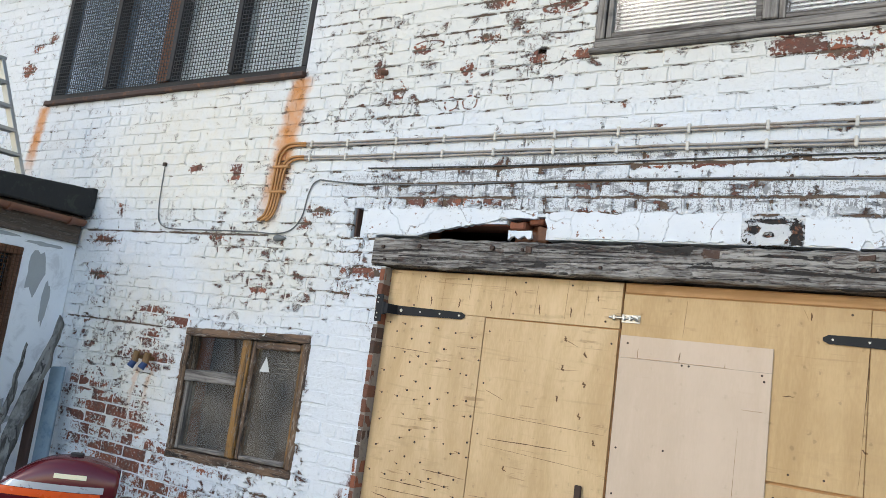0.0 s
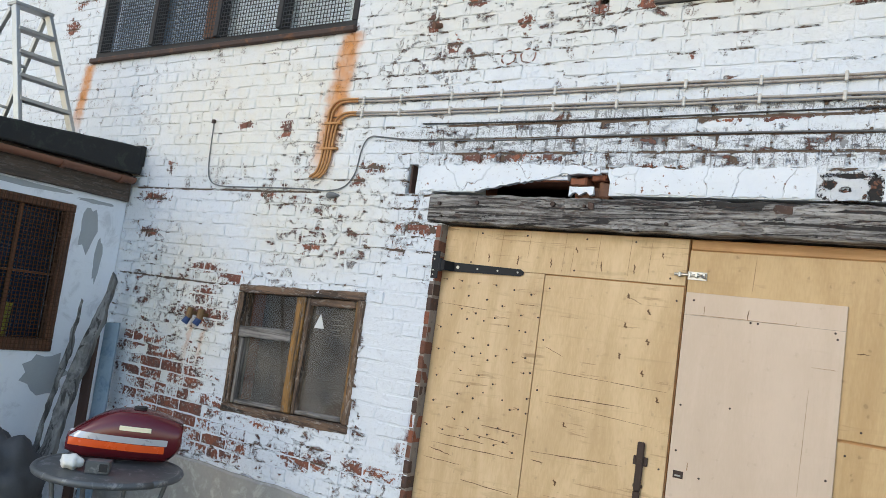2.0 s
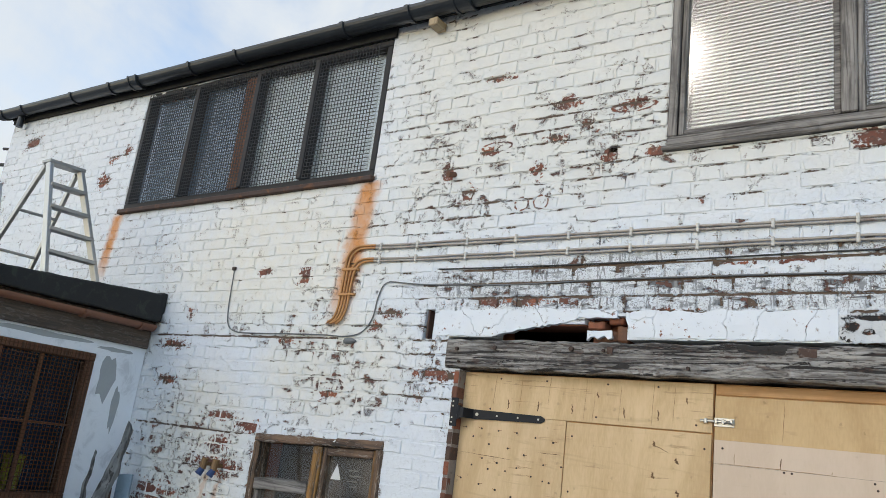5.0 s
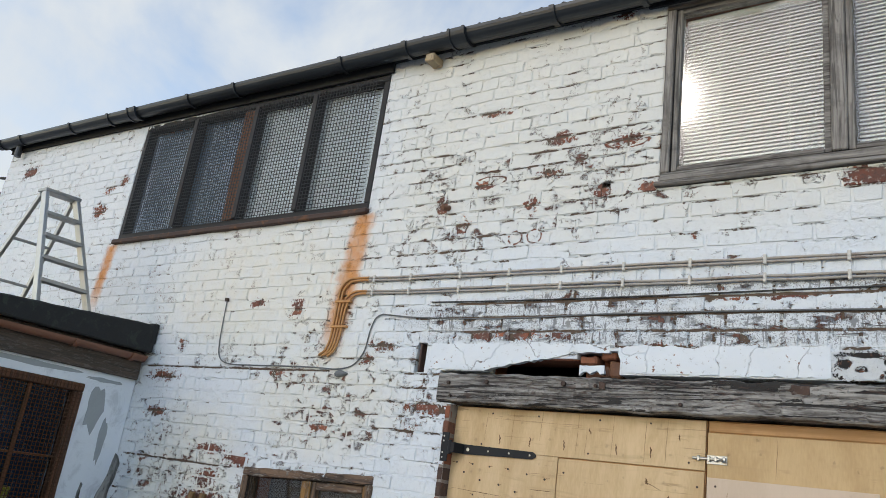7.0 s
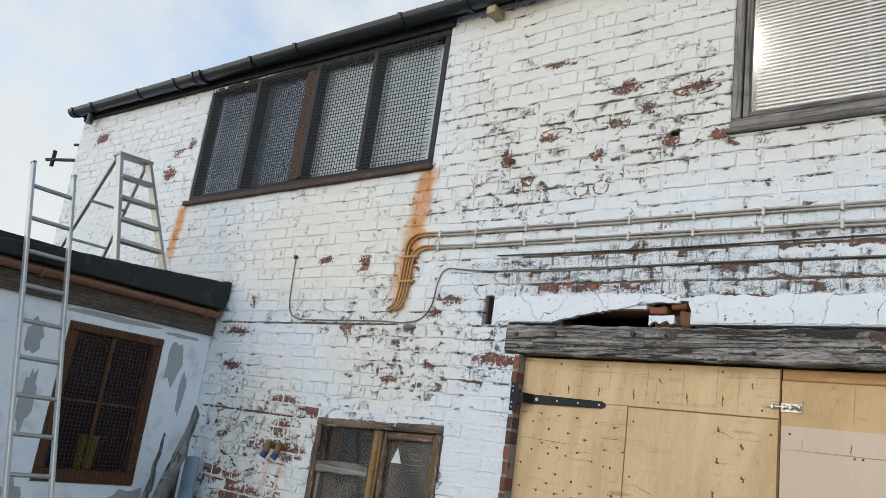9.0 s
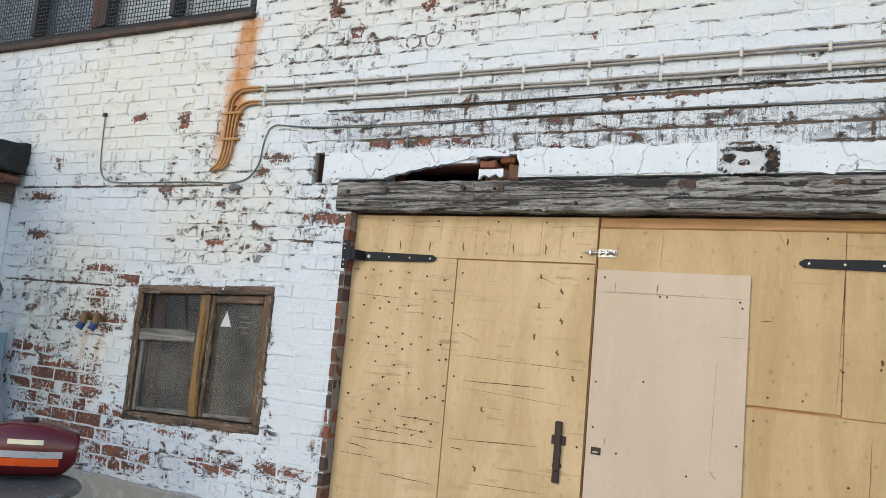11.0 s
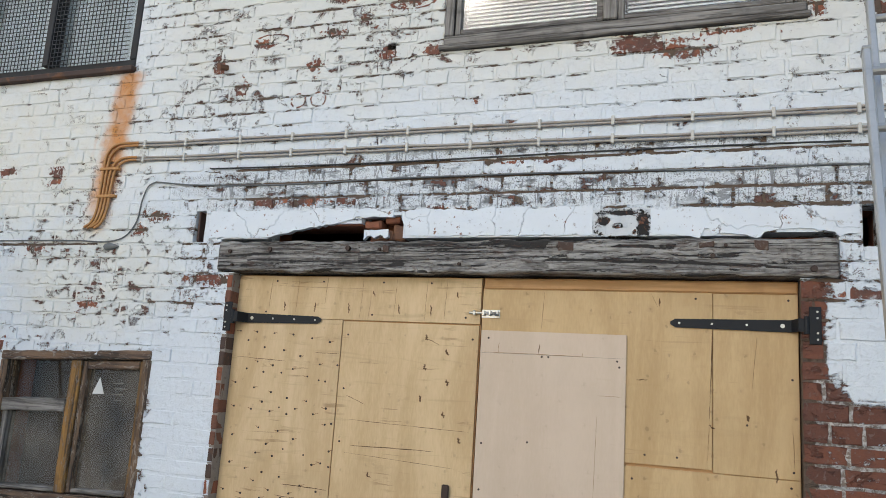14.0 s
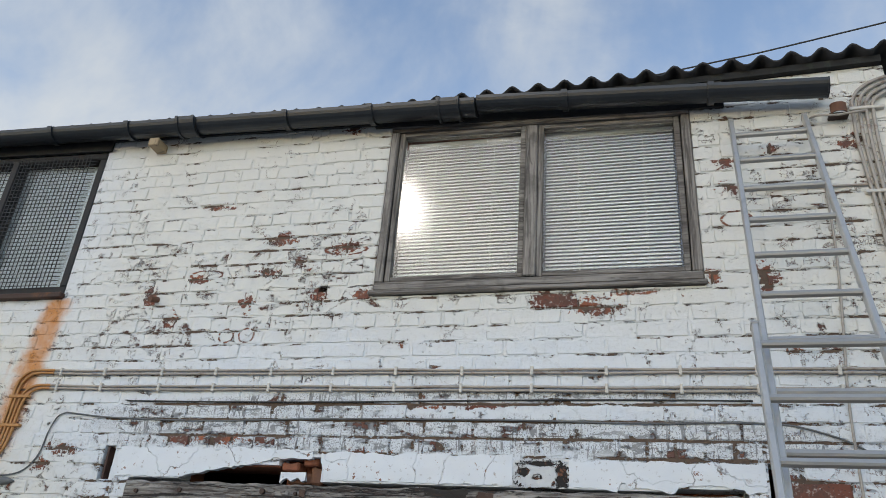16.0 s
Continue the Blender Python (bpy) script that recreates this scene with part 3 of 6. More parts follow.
glass_hazy = glass("hazy_window_glass", rough=0.10)
glass_dirty = glass("dusty_glass", dust=0.4)
# dark tint helps the outbuilding's panes look onto a dim room
glass_dark = glass("dark_glass", (0.36, 0.46, 0.58), ior=1.25)


# ---- mesh helpers ----
def finish(name, bm, mat, parent=None, label="", smooth_faces=False):
    me = bpy.data.meshes.new(name)
    bmesh.ops.recalc_face_normals(bm, faces=bm.faces)
    bm.to_mesh(me)
    bm.free()
    me.materials.append(mat)
    if smooth_faces:
        for p in me.polygons:
            p.use_smooth = True
    ob = new(name, me)
    if parent:
        ob.parent = parent
    if label:
        ob["label"] = label
    return ob


def part(name, bm, mat, parent, label="", smooth_faces=False):
    return finish(name, bm, mat, parent, label, smooth_faces)


def thing(name, label, category, group="", kind=""):
    return tagged(new(name), label, category, group, kind)


def box(bm, x0, x1, y0, y1, z0, z1, bevel=0.0, m=None):
    r = bmesh.ops.create_cube(bm, size=1.0)["verts"]
    bmesh.ops.scale(bm, verts=r, vec=(x1 - x0, y1 - y0, z1 - z0))
    bmesh.ops.translate(bm, verts=r, vec=((x0 + x1) / 2, (y0 + y1) / 2, (z0 + z1) / 2))
    if bevel:
        edges = list({e for v in r for e in v.link_edges})
        r = list({v for f in bmesh.ops.bevel(bm, geom=edges, offset=bevel, segments=1, affect="EDGES")["faces"] for v in f.verts})
    if m is not None:
        bmesh.ops.transform(bm, matrix=m, verts=r)
    return bm


def boxed(*a, **k):
    return box(bmesh.new(), *a, **k)


def worn_box(x0, x1, y0, y1, z0, z1, cuts=24, jit=0.004, axis=0, bevel=0.006, seed=1):
    """A beam with an uneven, worn surface, cut finely along an axis."""
    bm = boxed(x0, x1, y0, y1, z0, z1, bevel)
    lo, hi = (x0, y0, z0)[axis], (x1, y1, z1)[axis]
    for i in range(1, cuts):
        co, no = [0, 0, 0], [0, 0, 0]
        co[axis], no[axis] = lo + (hi - lo) * i / cuts, 1
        bmesh.ops.bisect_plane(bm, geom=bm.verts[:] + bm.edges[:] + bm.faces[:], plane_co=co, plane_no=no)
    for v in bm.verts:
        n = noise.noise_vector(v.co * 9 + Vector((seed * 7.3, 0, 0))) * jit + noise.noise_vector(v.co * 31) * jit * 0.5
        n[axis] *= 0.3
        v.co += n
    return bm


def rod(bm, a, b, r, seg=8, r2=None):
    a, b = Vector(a), Vector(b)
    d = b - a
    m = Matrix.Translation((a + b) / 2) @ d.to_track_quat("Z", "Y").to_matrix().to_4x4()
    bmesh.ops.create_cone(bm, cap_ends=True, segments=seg, radius1=r, radius2=r if r2 is None else r2, depth=d.length, matrix=m)
    return bm


def tube(points, r, seg=7, steps=6):
    """A round cable through points, as a smooth curve."""
    pts = [Vector(p) for p in points]
    line = []
    for i in range(len(pts) - 1):
        p0, p1, p2, p3 = pts[max(i - 1, 0)], pts[i], pts[i + 1], pts[min(i + 2, len(pts) - 1)]
        for k in range(steps):
            t = k / steps
            line.append(0.5 * (2 * p1 + (p2 - p0) * t + (2 * p0 - 5 * p1 + 4 * p2 - p3) * t * t + (3 * p1 - p0 - 3 * p2 + p3) * t ** 3))
    line.append(pts[-1])
    bm, rings = bmesh.new(), []
    side = None
    for i, c in enumerate(line):
        d = (line[min(i + 1, len(line) - 1)] - line[max(i - 1, 0)]).normalized()
        if side is None:
            side = d.orthogonal().normalized()
        side = (side - d * side.dot(d)).normalized()
        up = d.cross(side)
        rings.append([bm.verts.new(c + side * (r * math.cos(6.2832 * k / seg)) + up * (r * math.sin(6.2832 * k / seg))) for k in range(seg)])
    for a, b in zip(rings, rings[1:]):
        for k in range(seg):
            bm.faces.new((a[k], a[(k + 1) % seg], b[(k + 1) % seg], b[k]))
    bm.faces.new(rings[0])
    bm.faces.new(rings[-1])
    return bm


def cells(bm, x0, x1, z0, z1, y0, y1, holes):
    """A wall of thickness y0..y1 with rectangular holes (x0, x1, z0, z1) through it."""
    xs = sorted({x0, x1, -1.0, *(h[0] for h in holes), *(h[1] for h in holes)})
    zs = sorted({z0, z1, *(h[2] for h in holes), *(h[3] for h in holes)})
    xs, zs = [x for x in xs if x0 <= x <= x1], [z for z in zs if z0 <= z <= z1]
    solid = lambda i, j: 0 <= i < len(xs) - 1 and 0 <= j < len(zs) - 1 and not any(
        h[0] < (xs[i] + xs[i + 1]) / 2 < h[1] and h[2] < (zs[j] + zs[j + 1]) / 2 < h[3] for h in holes)
    vs = {}

    def v(i, j, k):
        if (i, j, k) not in vs:
            vs[i, j, k] = bm.verts.new((xs[i], (y0, y1)[k], zs[j]))
        return vs[i, j, k]
    for i in range(len(xs) - 1):
        for j in range(len(zs) - 1):
            if not solid(i, j):
                continue
            for k in (0, 1):
                bm.faces.new([v(i, j, k), v(i + 1, j, k), v(i + 1, j + 1, k), v(i, j + 1, k)])
            for di, dj, a, c in ((-1, 0, (i, j), (i, j + 1)), (1, 0, (i + 1, j), (i + 1, j + 1)), (0, -1, (i, j), (i + 1, j)), (0, 1, (i, j + 1), (i + 1, j + 1))):
                if not solid(i + di, j + dj):
                    bm.faces.new([v(*a, 0), v(*c, 0), v(*c, 1), v(*a, 1)])
    return bm


# ---- the building ----
WALL_L, WALL_R, TOP = -5.98, 3.80, 4.47


def fall(x):
    """How much higher (+) or lower (-) the sagging eaves are at x than at their middle."""
    return -0.033 * (x + 1.0)


def rise(x):
    """The line of the roof's edge: it climbs to the far end and sags in the middle."""
    if x < -1.0:
        return -0.018 - 0.024 * (x + 1.0)
    return -0.018 - 0.030 * (x + 1.0) if x < 1.2 else -0.084 + 0.033 * (x - 1.2)


def tip(ob, x0, z0, z1, slope):
    """Leans a level thing: rises along x by slope, nothing at z0 and all of it at z1."""
    for v in ob.data.vertices:
        v.co.z += slope * (v.co.x - x0) * max(0.0, min(1.0, (v.co.z - z0) / (z1 - z0)))


DOOR = (0.115, 2.80, 0.0, 2.155)
WIN_L = (-3.52, -0.72, 3.335, 4.41)
WIN_R = (1.200, 2.850, 3.275, 4.355)
WIN_S = (-1.375, -0.345, 0.915, 1.685)
BEAM = (0.02, 2.945, 2.155, 2.331)
SLOT_A = (-0.160, -0.095, 2.315, 2.485)
SLOT_B = (3.03, 3.085, 2.285, 2.455)
HOLE_A = (0.30, 0.83, 2.331, 2.405)
HOLE_B = (0.83, 1.055, 2.325, 2.445)
NICK = (0.895, 0.940, 3.315, 3.350)
LIP = (2.66, 2.935, 2.331, 2.345)
OPENINGS = [DOOR, WIN_L, WIN_R, WIN_S, BEAM]
POCKETS = [SLOT_A, SLOT_B, HOLE_A, HOLE_B, NICK, LIP]

ground = tagged(finish("ground", boxed(-60, 60, -60, 60, -0.3, 0.0), concrete), "grey concrete yard before the workshop", "ground", kind="structure")
bm = bmesh.new()
cells(bm, WALL_L, WALL_R, 0.0, TOP, 0.0030, 0.115, OPENINGS + POCKETS)
for v in bm.verts:
    if v.co.z > TOP - 0.001:
        v.co.z += rise(v.co.x)
wall = tagged(finish("wall_north", bm, paint_joint), "white-painted brick workshop wall with peeling paint", "wall", kind="structure")
bm = bmesh.new()
cells(bm, WALL_L, WALL_R, 0.0, TOP, 0.119, 0.24, OPENINGS + [SLOT_A, SLOT_B, HOLE_A])
for v in bm.verts:
    if v.co.z > TOP - 0.001:
        v.co.z += rise(v.co.x)
tagged(finish("wall_inner_leaf", bm, cavity_brick), "raw red brick inner leaf of the wall", "wall", kind="structure")
for nm, b6 in (("wall_east", (3.56, WALL_R, 0.245, 5.0, 0, 4.355)), ("wall_west", (WALL_L, -5.74, 0.245, 5.0, 0, 4.355)), ("wall_south", (WALL_L, WALL_R, 5.004, 5.24, 0, 5.2))):
    tagged(finish(nm, boxed(*b6), room_dark), "plain painted workshop wall", "wall", kind="structure")
tagged(finish("floor", boxed(-5.73, 3.55, 0.25, 4.99, 0.002, 0.05), concrete), "bare concrete workshop floor", "floor", kind="structure")
tagged(finish("upper_floor", boxed(-5.73, 3.55, 0.25, 4.99, 2.5, 2.62), room_board), "boarded upper floor", "floor", kind="structure")
tagged(finish("ceiling", boxed(-5.73, 3.55, 0.25, 4.99, 4.36, 4.39), room_dark), "dim ceiling under the roof", "ceiling", kind="structure")

# corrugated roof
bm = bmesh.new()
pitch, n = 0.146, 69
rows = []
for y, dz in ((-0.075, 0.0), (1.2, 0.20), (5.4, 0.95)):
    row = []
    for i in range(n * 8 + 1):
        x = -6.12 + i * pitch / 8
        w = 0.5 + 0.5 * math.cos(6.28318 * i / 8)
        row.append((bm.verts.new((x, y, 4.520 + rise(x) + dz + 0.052 * w ** 1.2)), bm.verts.new((x, y, 4.508 + rise(x) + dz + 0.052 * w ** 1.2))))
    rows.append(row)
for ra, rb in zip(rows, rows[1:]):
    for i in range(len(ra) - 1):
        bm.faces.new((ra[i][0], ra[i + 1][0], rb[i + 1][0], rb[i][0]))
        bm.faces.new((ra[i][1], ra[i + 1][1], rb[i + 1][1], rb[i][1]))
for i in range(len(rows[0]) - 1):
    bm.faces.new((rows[0][i][0], rows[0][i + 1][0], rows[0][i + 1][1], rows[0][i][1]))
for e in (0, -1):
    for ra, rb in zip(rows, rows[1:]):
        bm.faces.new((ra[e][0], rb[e][0], rb[e][1], ra[e][1]))
roof = tagged(finish("roof", bm, roof_cement, smooth_faces=True), "dark corrugated cement sheet roof", "roof", kind="structure")
# added black strips: stop light through the eaves gap, stand for shade below
bm = boxed(-6.0, -1.001, -0.03, 0.118, 4.474, 4.515)
box(bm, -1.0, 1.199, -0.03, 0.118, 4.474, 4.515)
box(bm, 1.2, 3.79, -0.03, 0.118, 4.474, 4.515)
box(bm, -5.97, -1.001, -0.024, -0.006, 4.365, 4.473)
box(bm, -1.0, -0.69, -0.024, -0.006, 4.365, 4.473)
box(bm, -0.689, 1.10, -0.024, -0.006, 4.435, 4.473)
box(bm, 1.101, 3.02, -0.024, -0.006, 4.415, 4.473)
for v in bm.verts:
    v.co.z += fall(v.co.x) if v.co.z < 4.45 else rise(v.co.x)
tagged(finish("eaves_board", bm, felt), "black strips added under the roof sheets for the shade at the eaves", "trim", kind="structure")


def gutter_run(x0, x1, y, z, r, name, label, mat, brackets, joints, along=0, drop=0.0):
    """A half-round gutter with brackets and union joints. along: 0 for x, 1 for y."""
    g = thing(name, label, "gutter")
    at = (lambda a, dy, dz: (a, y + dy, z + dz - drop * (a - x0) / (x1 - x0))) if along == 0 else (lambda a, dy, dz: (y + dy, a, z + dz - drop * (a - x0) / (x1 - x0)))

    def shell(a0, a1, ro, ri):
        b = bmesh.new()
        rings = []
        for a in (a0, a1):
            ring = []
            for k in range(13):
                t = math.pi * k / 12
                ring.append(b.verts.new(at(a, -ro * math.cos(t), -ro * math.sin(t))))
            for k in range(12, -1, -1):
                t = math.pi * k / 12
                ring.append(b.verts.new(at(a, -ri * math.cos(t), -ri * math.sin(t))))
            rings.append(ring)
        m = len(rings[0])
        for k in range(m):
            b.faces.new((rings[0][k], rings[0][(k + 1) % m], rings[1][(k + 1) % m], rings[1][k]))
        for ring in rings:
            for k in range(12):
                b.faces.new((ring[k], ring[k + 1], ring[m - 2 - k], ring[m - 1 - k]))
        return b
    part("trough", shell(x0, x1, r, r - 0.004), mat, g, smooth_faces=False)
    for e, d in ((x0, 0.004), (x1, -0.004)):
        part("stop_end", shell(min(e, e + d * 2), max(e, e + d * 2), r + 0.003, 0.002), mat, g)
    for a in brackets:
        b = shell(a - 0.016, a + 0.016, r + 0.012, r + 0.001)
        part("bracket", b, mat, g)
    for a in joints:
        part("union_joint", shell(a - 0.050, a + 0.050, r + 0.015, r + 0.001), mat, g)
        for e in (-0.055, 0.055):
            part("clip", shell(a + e - 0.009, a + e + 0.009, r + 0.022, r + 0.001), mat, g)
    return g


gutter_run(-6.08, 1.72, -0.105, 4.635, 0.070, "roof_gutter", "black plastic half-round gutter along the eaves", gutter_black,
           [-5.98, -5.56, -4.60, -3.95, -2.78, -2.20, -1.07, -0.50, 0.58, 1.11], [-3.56, -0.08, 1.57], drop=0.257)
gutter_run(1.73, 3.50, -0.105, 4.395, 0.064, "roof_gutter", "dark grey gutter length that sags towards the corner", gutter_black, [2.21, 2.95], [], drop=0.10)

bm = bmesh.new()
rod(bm, (-5.70, -0.075, 4.565), (-5.70, -0.075, 4.44), 0.034, 12)
tagged(finish("gutter_outlet", bm, gutter_black), "short black outlet stub under the gutter", "outlet")

# ---- windows ----
def frame_of(win, x0, x1, z0, z1, w, y0, y1, mat_h, mat_v, names=("head", "bottom_rail", "stile", "stile"), cuts=10, wear=0.0015):
    part(names[0], worn_box(x0, x1, y0, y1, z1 - w, z1, cuts, wear), mat_h, win)
    part(names[1], worn_box(x0, x1, y0, y1, z0, z0 + w, cuts, wear), mat_h, win)
    part(names[2], worn_box(x0, x0 + w, y0 + 0.001, y1, z0 + w, z1 - w, cuts, wear, 2), mat_v, win)
    part(names[3], worn_box(x1 - w, x1, y0 + 0.001, y1, z0 + w, z1 - w, cuts, wear, 2), mat_v, win)


def pane(win, x0, x1, z0, z1, y, mat, name="pane"):
    p = part(name, boxed(x0, x1, y, y + 0.004, z0, z1), mat, win)
    p.visible_shadow = False
    return p


# upper window behind wire mesh
w1 = tagged(new("window_1"), "four-light dark steel window behind wire mesh", "window", kind="structure")
frame_of(w1, WIN_L[0] + .004, WIN_L[1] - .004, WIN_L[2] + .03, WIN_L[3] - .004, 0.05, 0.0, 0.09, black_steel, black_steel)
part("sill", worn_box(WIN_L[0] - 0.03, WIN_L[1] + 0.01, -0.035, 0.09, WIN_L[2] - 0.01, WIN_L[2] + 0.028, 20, 0.003), rusty_sill, w1, "rusted steel sill")
bars = [-3.466, -2.775, -2.03, -1.40, -0.774]
for x in bars[1:4]:
    part("mullion", boxed(x - 0.023, x + 0.023, -0.026, 0.07, WIN_L[2] + 0.082, WIN_L[3] - 0.056, 0.004), black_steel, w1)
part("board", worn_box(-2.19, -2.062, -0.004, 0.02, WIN_L[2] + 0.084, WIN_L[3] - 0.06, 8, 0.003, 2), rust_board, w1, "rust-brown board over the glass")
for a, c in zip(bars, bars[1:]):
    x0, x1, z0, z1 = a + 0.032, c - 0.032, WIN_L[2] + 0.084, WIN_L[3] - 0.058
    pane(w1, x0, x1, z0, z1, 0.055, glass_clear)
    bm = bmesh.new()
    step = 0.0285
    for i in range(int((x1 - x0) / step) + 1):
        box(bm, x0 + i * step - .0021, x0 + i * step + .0021, -0.020, -0.0166, z0 - .02, z1 + .02)
    for i in range(int((z1 - z0) / step) + 2):
        box(bm, x0 - .03, x1 + .03, -0.0166, -0.0132, z0 + i * step - .0021, z0 + i * step + .0021)
    part("wire_mesh", bm, wire_grey, w1, "square dark wire mesh")
# cloths behind the glass, tinted with the sky that the panes reflect
for i, (a, c) in enumerate(zip(bars, bars[1:])):
    bm = bmesh.new()
    cols = 40
    vs = [[bm.verts.new((a - .02 + (c - a + .04) * k / cols, 0.085 + 0.008 * math.sin(k * 1.1 + i), z)) for k in range(cols + 1)] for z in (WIN_L[2] + .04, WIN_L[3] - .03)]
    for k in range(cols):
        bm.faces.new((vs[0][k], vs[0][k + 1], vs[1][k + 1], vs[1][k]))
    tagged(finish("curtain", bm, curtain if i >= 2 else dark_cloth, smooth_faces=True), "pale hanging curtain behind the mesh window, blued for reflected sky" if i >= 2 else "dark cloth behind the mesh window, blued for reflected sky", "curtain", "curtains of the mesh window")

for ob in w1.children:
    tip(ob, -2.25, WIN_L[2], WIN_L[3], -0.033)

# upper window with blinds
w2 = tagged(new("window_2"), "two-light weathered grey timber window", "window", kind="structure")
X0, X1, Z0, Z1 = WIN_R
frame_of(w2, X0 + .003, X1 - .003, Z0 + .03, Z1 - .003, 0.047, -0.012, 0.10, grey_frame_h, grey_frame_v)
part("sill", worn_box(X0 - 0.02, X1 + 0.012, -0.026, 0.10, Z0 + 0.004, Z0 + 0.028, 20, 0.003), grey_frame_h, w2)
part("mullion", worn_box(1.985, 2.052, -0.012, 0.10, Z0 + .083, Z1 - .056, 8, 0.0015, 2), grey_frame_v, w2)
for a, c in ((X0 + .056, 1.984), (2.053, X1 - .056)):
    s = part("sash", boxed(a, a + .028, 0.0, 0.06, Z0 + .083, Z1 - .056, .003), grey_frame_v, w2)
    for b6 in ((c - .028, c, 0.0, 0.06, Z0 + .083, Z1 - .056), (a + .029, c - .029, 0.0, 0.06, Z0 + .083, Z0 + .108), (a + .029, c - .029, 0.0, 0.06, Z1 - .08, Z1 - .056)):
        part("sash_rail", boxed(*b6, bevel=.003), grey_frame_h, w2)
    pane(w2, a + .029, c - .029, Z0 + .109, Z1 - .081, 0.02, glass_hazy)
    bl = thing("venetian_blind", "white venetian blind with half-open slats", "blind", "blinds of the upper window")
    part("headrail", boxed(a + .03, c - .03, 0.075, 0.10, Z1 - .11, Z1 - .082, .003), slat_white, bl)
    k, z = 0, Z0 + .118
    tilt = 52
    while z < Z1 - .12:
        m = pose((a + c) / 2, 0.088, z, tilt, 0, 0.15 * math.sin(k * 2.1))
        part("slat", boxed(-(c - a) / 2 + .036, (c - a) / 2 - .036, -0.0092, 0.0092, -.0006, .0006, m=m), slat_white, bl)
        z += 0.0205
        k += 1
    for f in (0.28, 0.74):
        part("cord", boxed(a + (c - a) * f, a + (c - a) * f + .003, 0.0715, 0.0735, Z0 + .115, Z1 - .11), cord_white, bl)

for ob in w2.children:
    tip(ob, 1.35, Z0, Z1, -0.028)

# small lower window
w3 = tagged(new("window_3"), "small old timber window with flaking brown paint", "window", kind="structure")
X0, X1, Z0, Z1 = -1.388, -0.328, 0.892, 1.712
frame_of(w3, X0 + .003, X1 - .003, Z0 + .003, Z1 - .003, 0.050, -0.006, 0.10, brown_frame_h, brown_frame_v, cuts=34, wear=0.006)
part("mullion", worn_box(-0.872, -0.80, 0.0, 0.10, Z0 + .059, Z1 - .059, 10, 0.003, 2), ochre_stile, w3)
part("transom", worn_box(X0 + .06, -0.874, -0.006, 0.09, 1.375, 1.445, 16, 0.006), grey_frame_h, w3, "split weathered transom")
part("casement_stile", worn_box(-0.798, -0.765, 0.012, 0.08, Z0 + .06, Z1 - .06, 8, 0.002, 2), brown_frame_v, w3)
part("casement_stile", worn_box(-0.41, -0.385, 0.012, 0.08, Z0 + .06, Z1 - .06, 8, 0.002, 2), ochre_stile, w3)
part("casement_rail", worn_box(-0.764, -0.411, 0.012, 0.08, Z1 - .105, Z1 - .06, 8, 0.003), brown_frame_h, w3)
part("casement_rail", worn_box(-0.764, -0.411, 0.012, 0.08, Z0 + .06, Z0 + .085, 8, 0.003), grey_frame_h, w3)
part("casement_stile", worn_box(X0 + .06, X0 + .095, 0.012, 0.08, Z0 + .06, 1.372, 8, 0.002, 2), grey_frame_v, w3)
part("casement_rail", worn_box(X0 + .097, -0.876, 0.012, 0.08, Z0 + .06, Z0 + .085, 8, 0.003), grey_frame_h, w3)
pane(w3, X0 + .097, -0.876, Z0 + .086, 1.373, 0.045, glass_dirty)
pane(w3, X0 + .06, -0.876, 1.447, Z1 - .06, 0.05, glass_clear)
pane(w3, -0.764, -0.411, Z0 + .086, Z1 - .107, 0.045, glass_dirty)
bm = bmesh.new()
va, vb = [[bm.verts.new((x, y, z)) for x, z in ((-0.735, 1.475), (-0.655, 1.475), (-0.695, 1.565))] for y in (0.0435, 0.0448)]
bm.faces.new(va)
bm.faces.new(vb)
for k in range(3):
    bm.faces.new((va[k], va[(k + 1) % 3], vb[(k + 1) % 3], vb[k]))
part("sticker", bm, sticker_white, w3, "white triangular sticker")
for i, (dx, dz, w) in enumerate(((0, 0, .07), (.01, -.03, .09), (-.005, -.06, .08), (.02, -.09, .05))):
    part("marks", boxed(-0.60 + dx, -0.60 + dx + w, 0.0425, 0.0435, 1.53 + dz, 1.536 + dz), scrawl, w3)
for ob in w3.children:
    tip(ob, (X0 + X1) / 2, -1.0, 0.0, 0.042)
# added sheet whose dark brown stands in for the unlit room
tagged(finish("backing_board", boxed(X0 - .1, X1 + .1, 0.26, 0.28, Z0 - .2, 1.80), room_board), "dark brown sheet added for the dim room behind the small window", "board")

# ---- lintel and doors ----
tagged(finish("lintel_beam", worn_box(BEAM[0] + .003, BEAM[1] - .003, -0.022, 0.16, BEAM[2] + .004, BEAM[3] - .018, 150, 0.010, 0, 0.008), grey_oak), "long weathered grey oak lintel, split and nailed", "lintel")

for x, z, r in ((0.10, 2.26, .012), (0.34, 2.27, .014), (0.12, 2.19, .008), (0.78, 2.275, .015), (0.95, 2.27, .010), (1.36, 2.20, .010), (1.82, 2.28, .011), (2.47, 2.24, .012), (2.52, 2.285, .010), (2.85, 2.19, .016)):
    bm = bmesh.new()
    rod(bm, (x, -0.012, z), (x, -0.031, z), r, 9, r * 0.8)
    tagged(finish("iron_bolt", bm, brown_iron), "rusty iron bolt head in the oak lintel", "bolt", "bolts in the lintel")


plate_rust = plain("dark_plate_rust", (0.085, 0.050, 0.037), 0.9, vary=0.6, scale=25, dirt=(0.20, 0.17, 0.15), dirt_amount=0.7, bump=0.8)
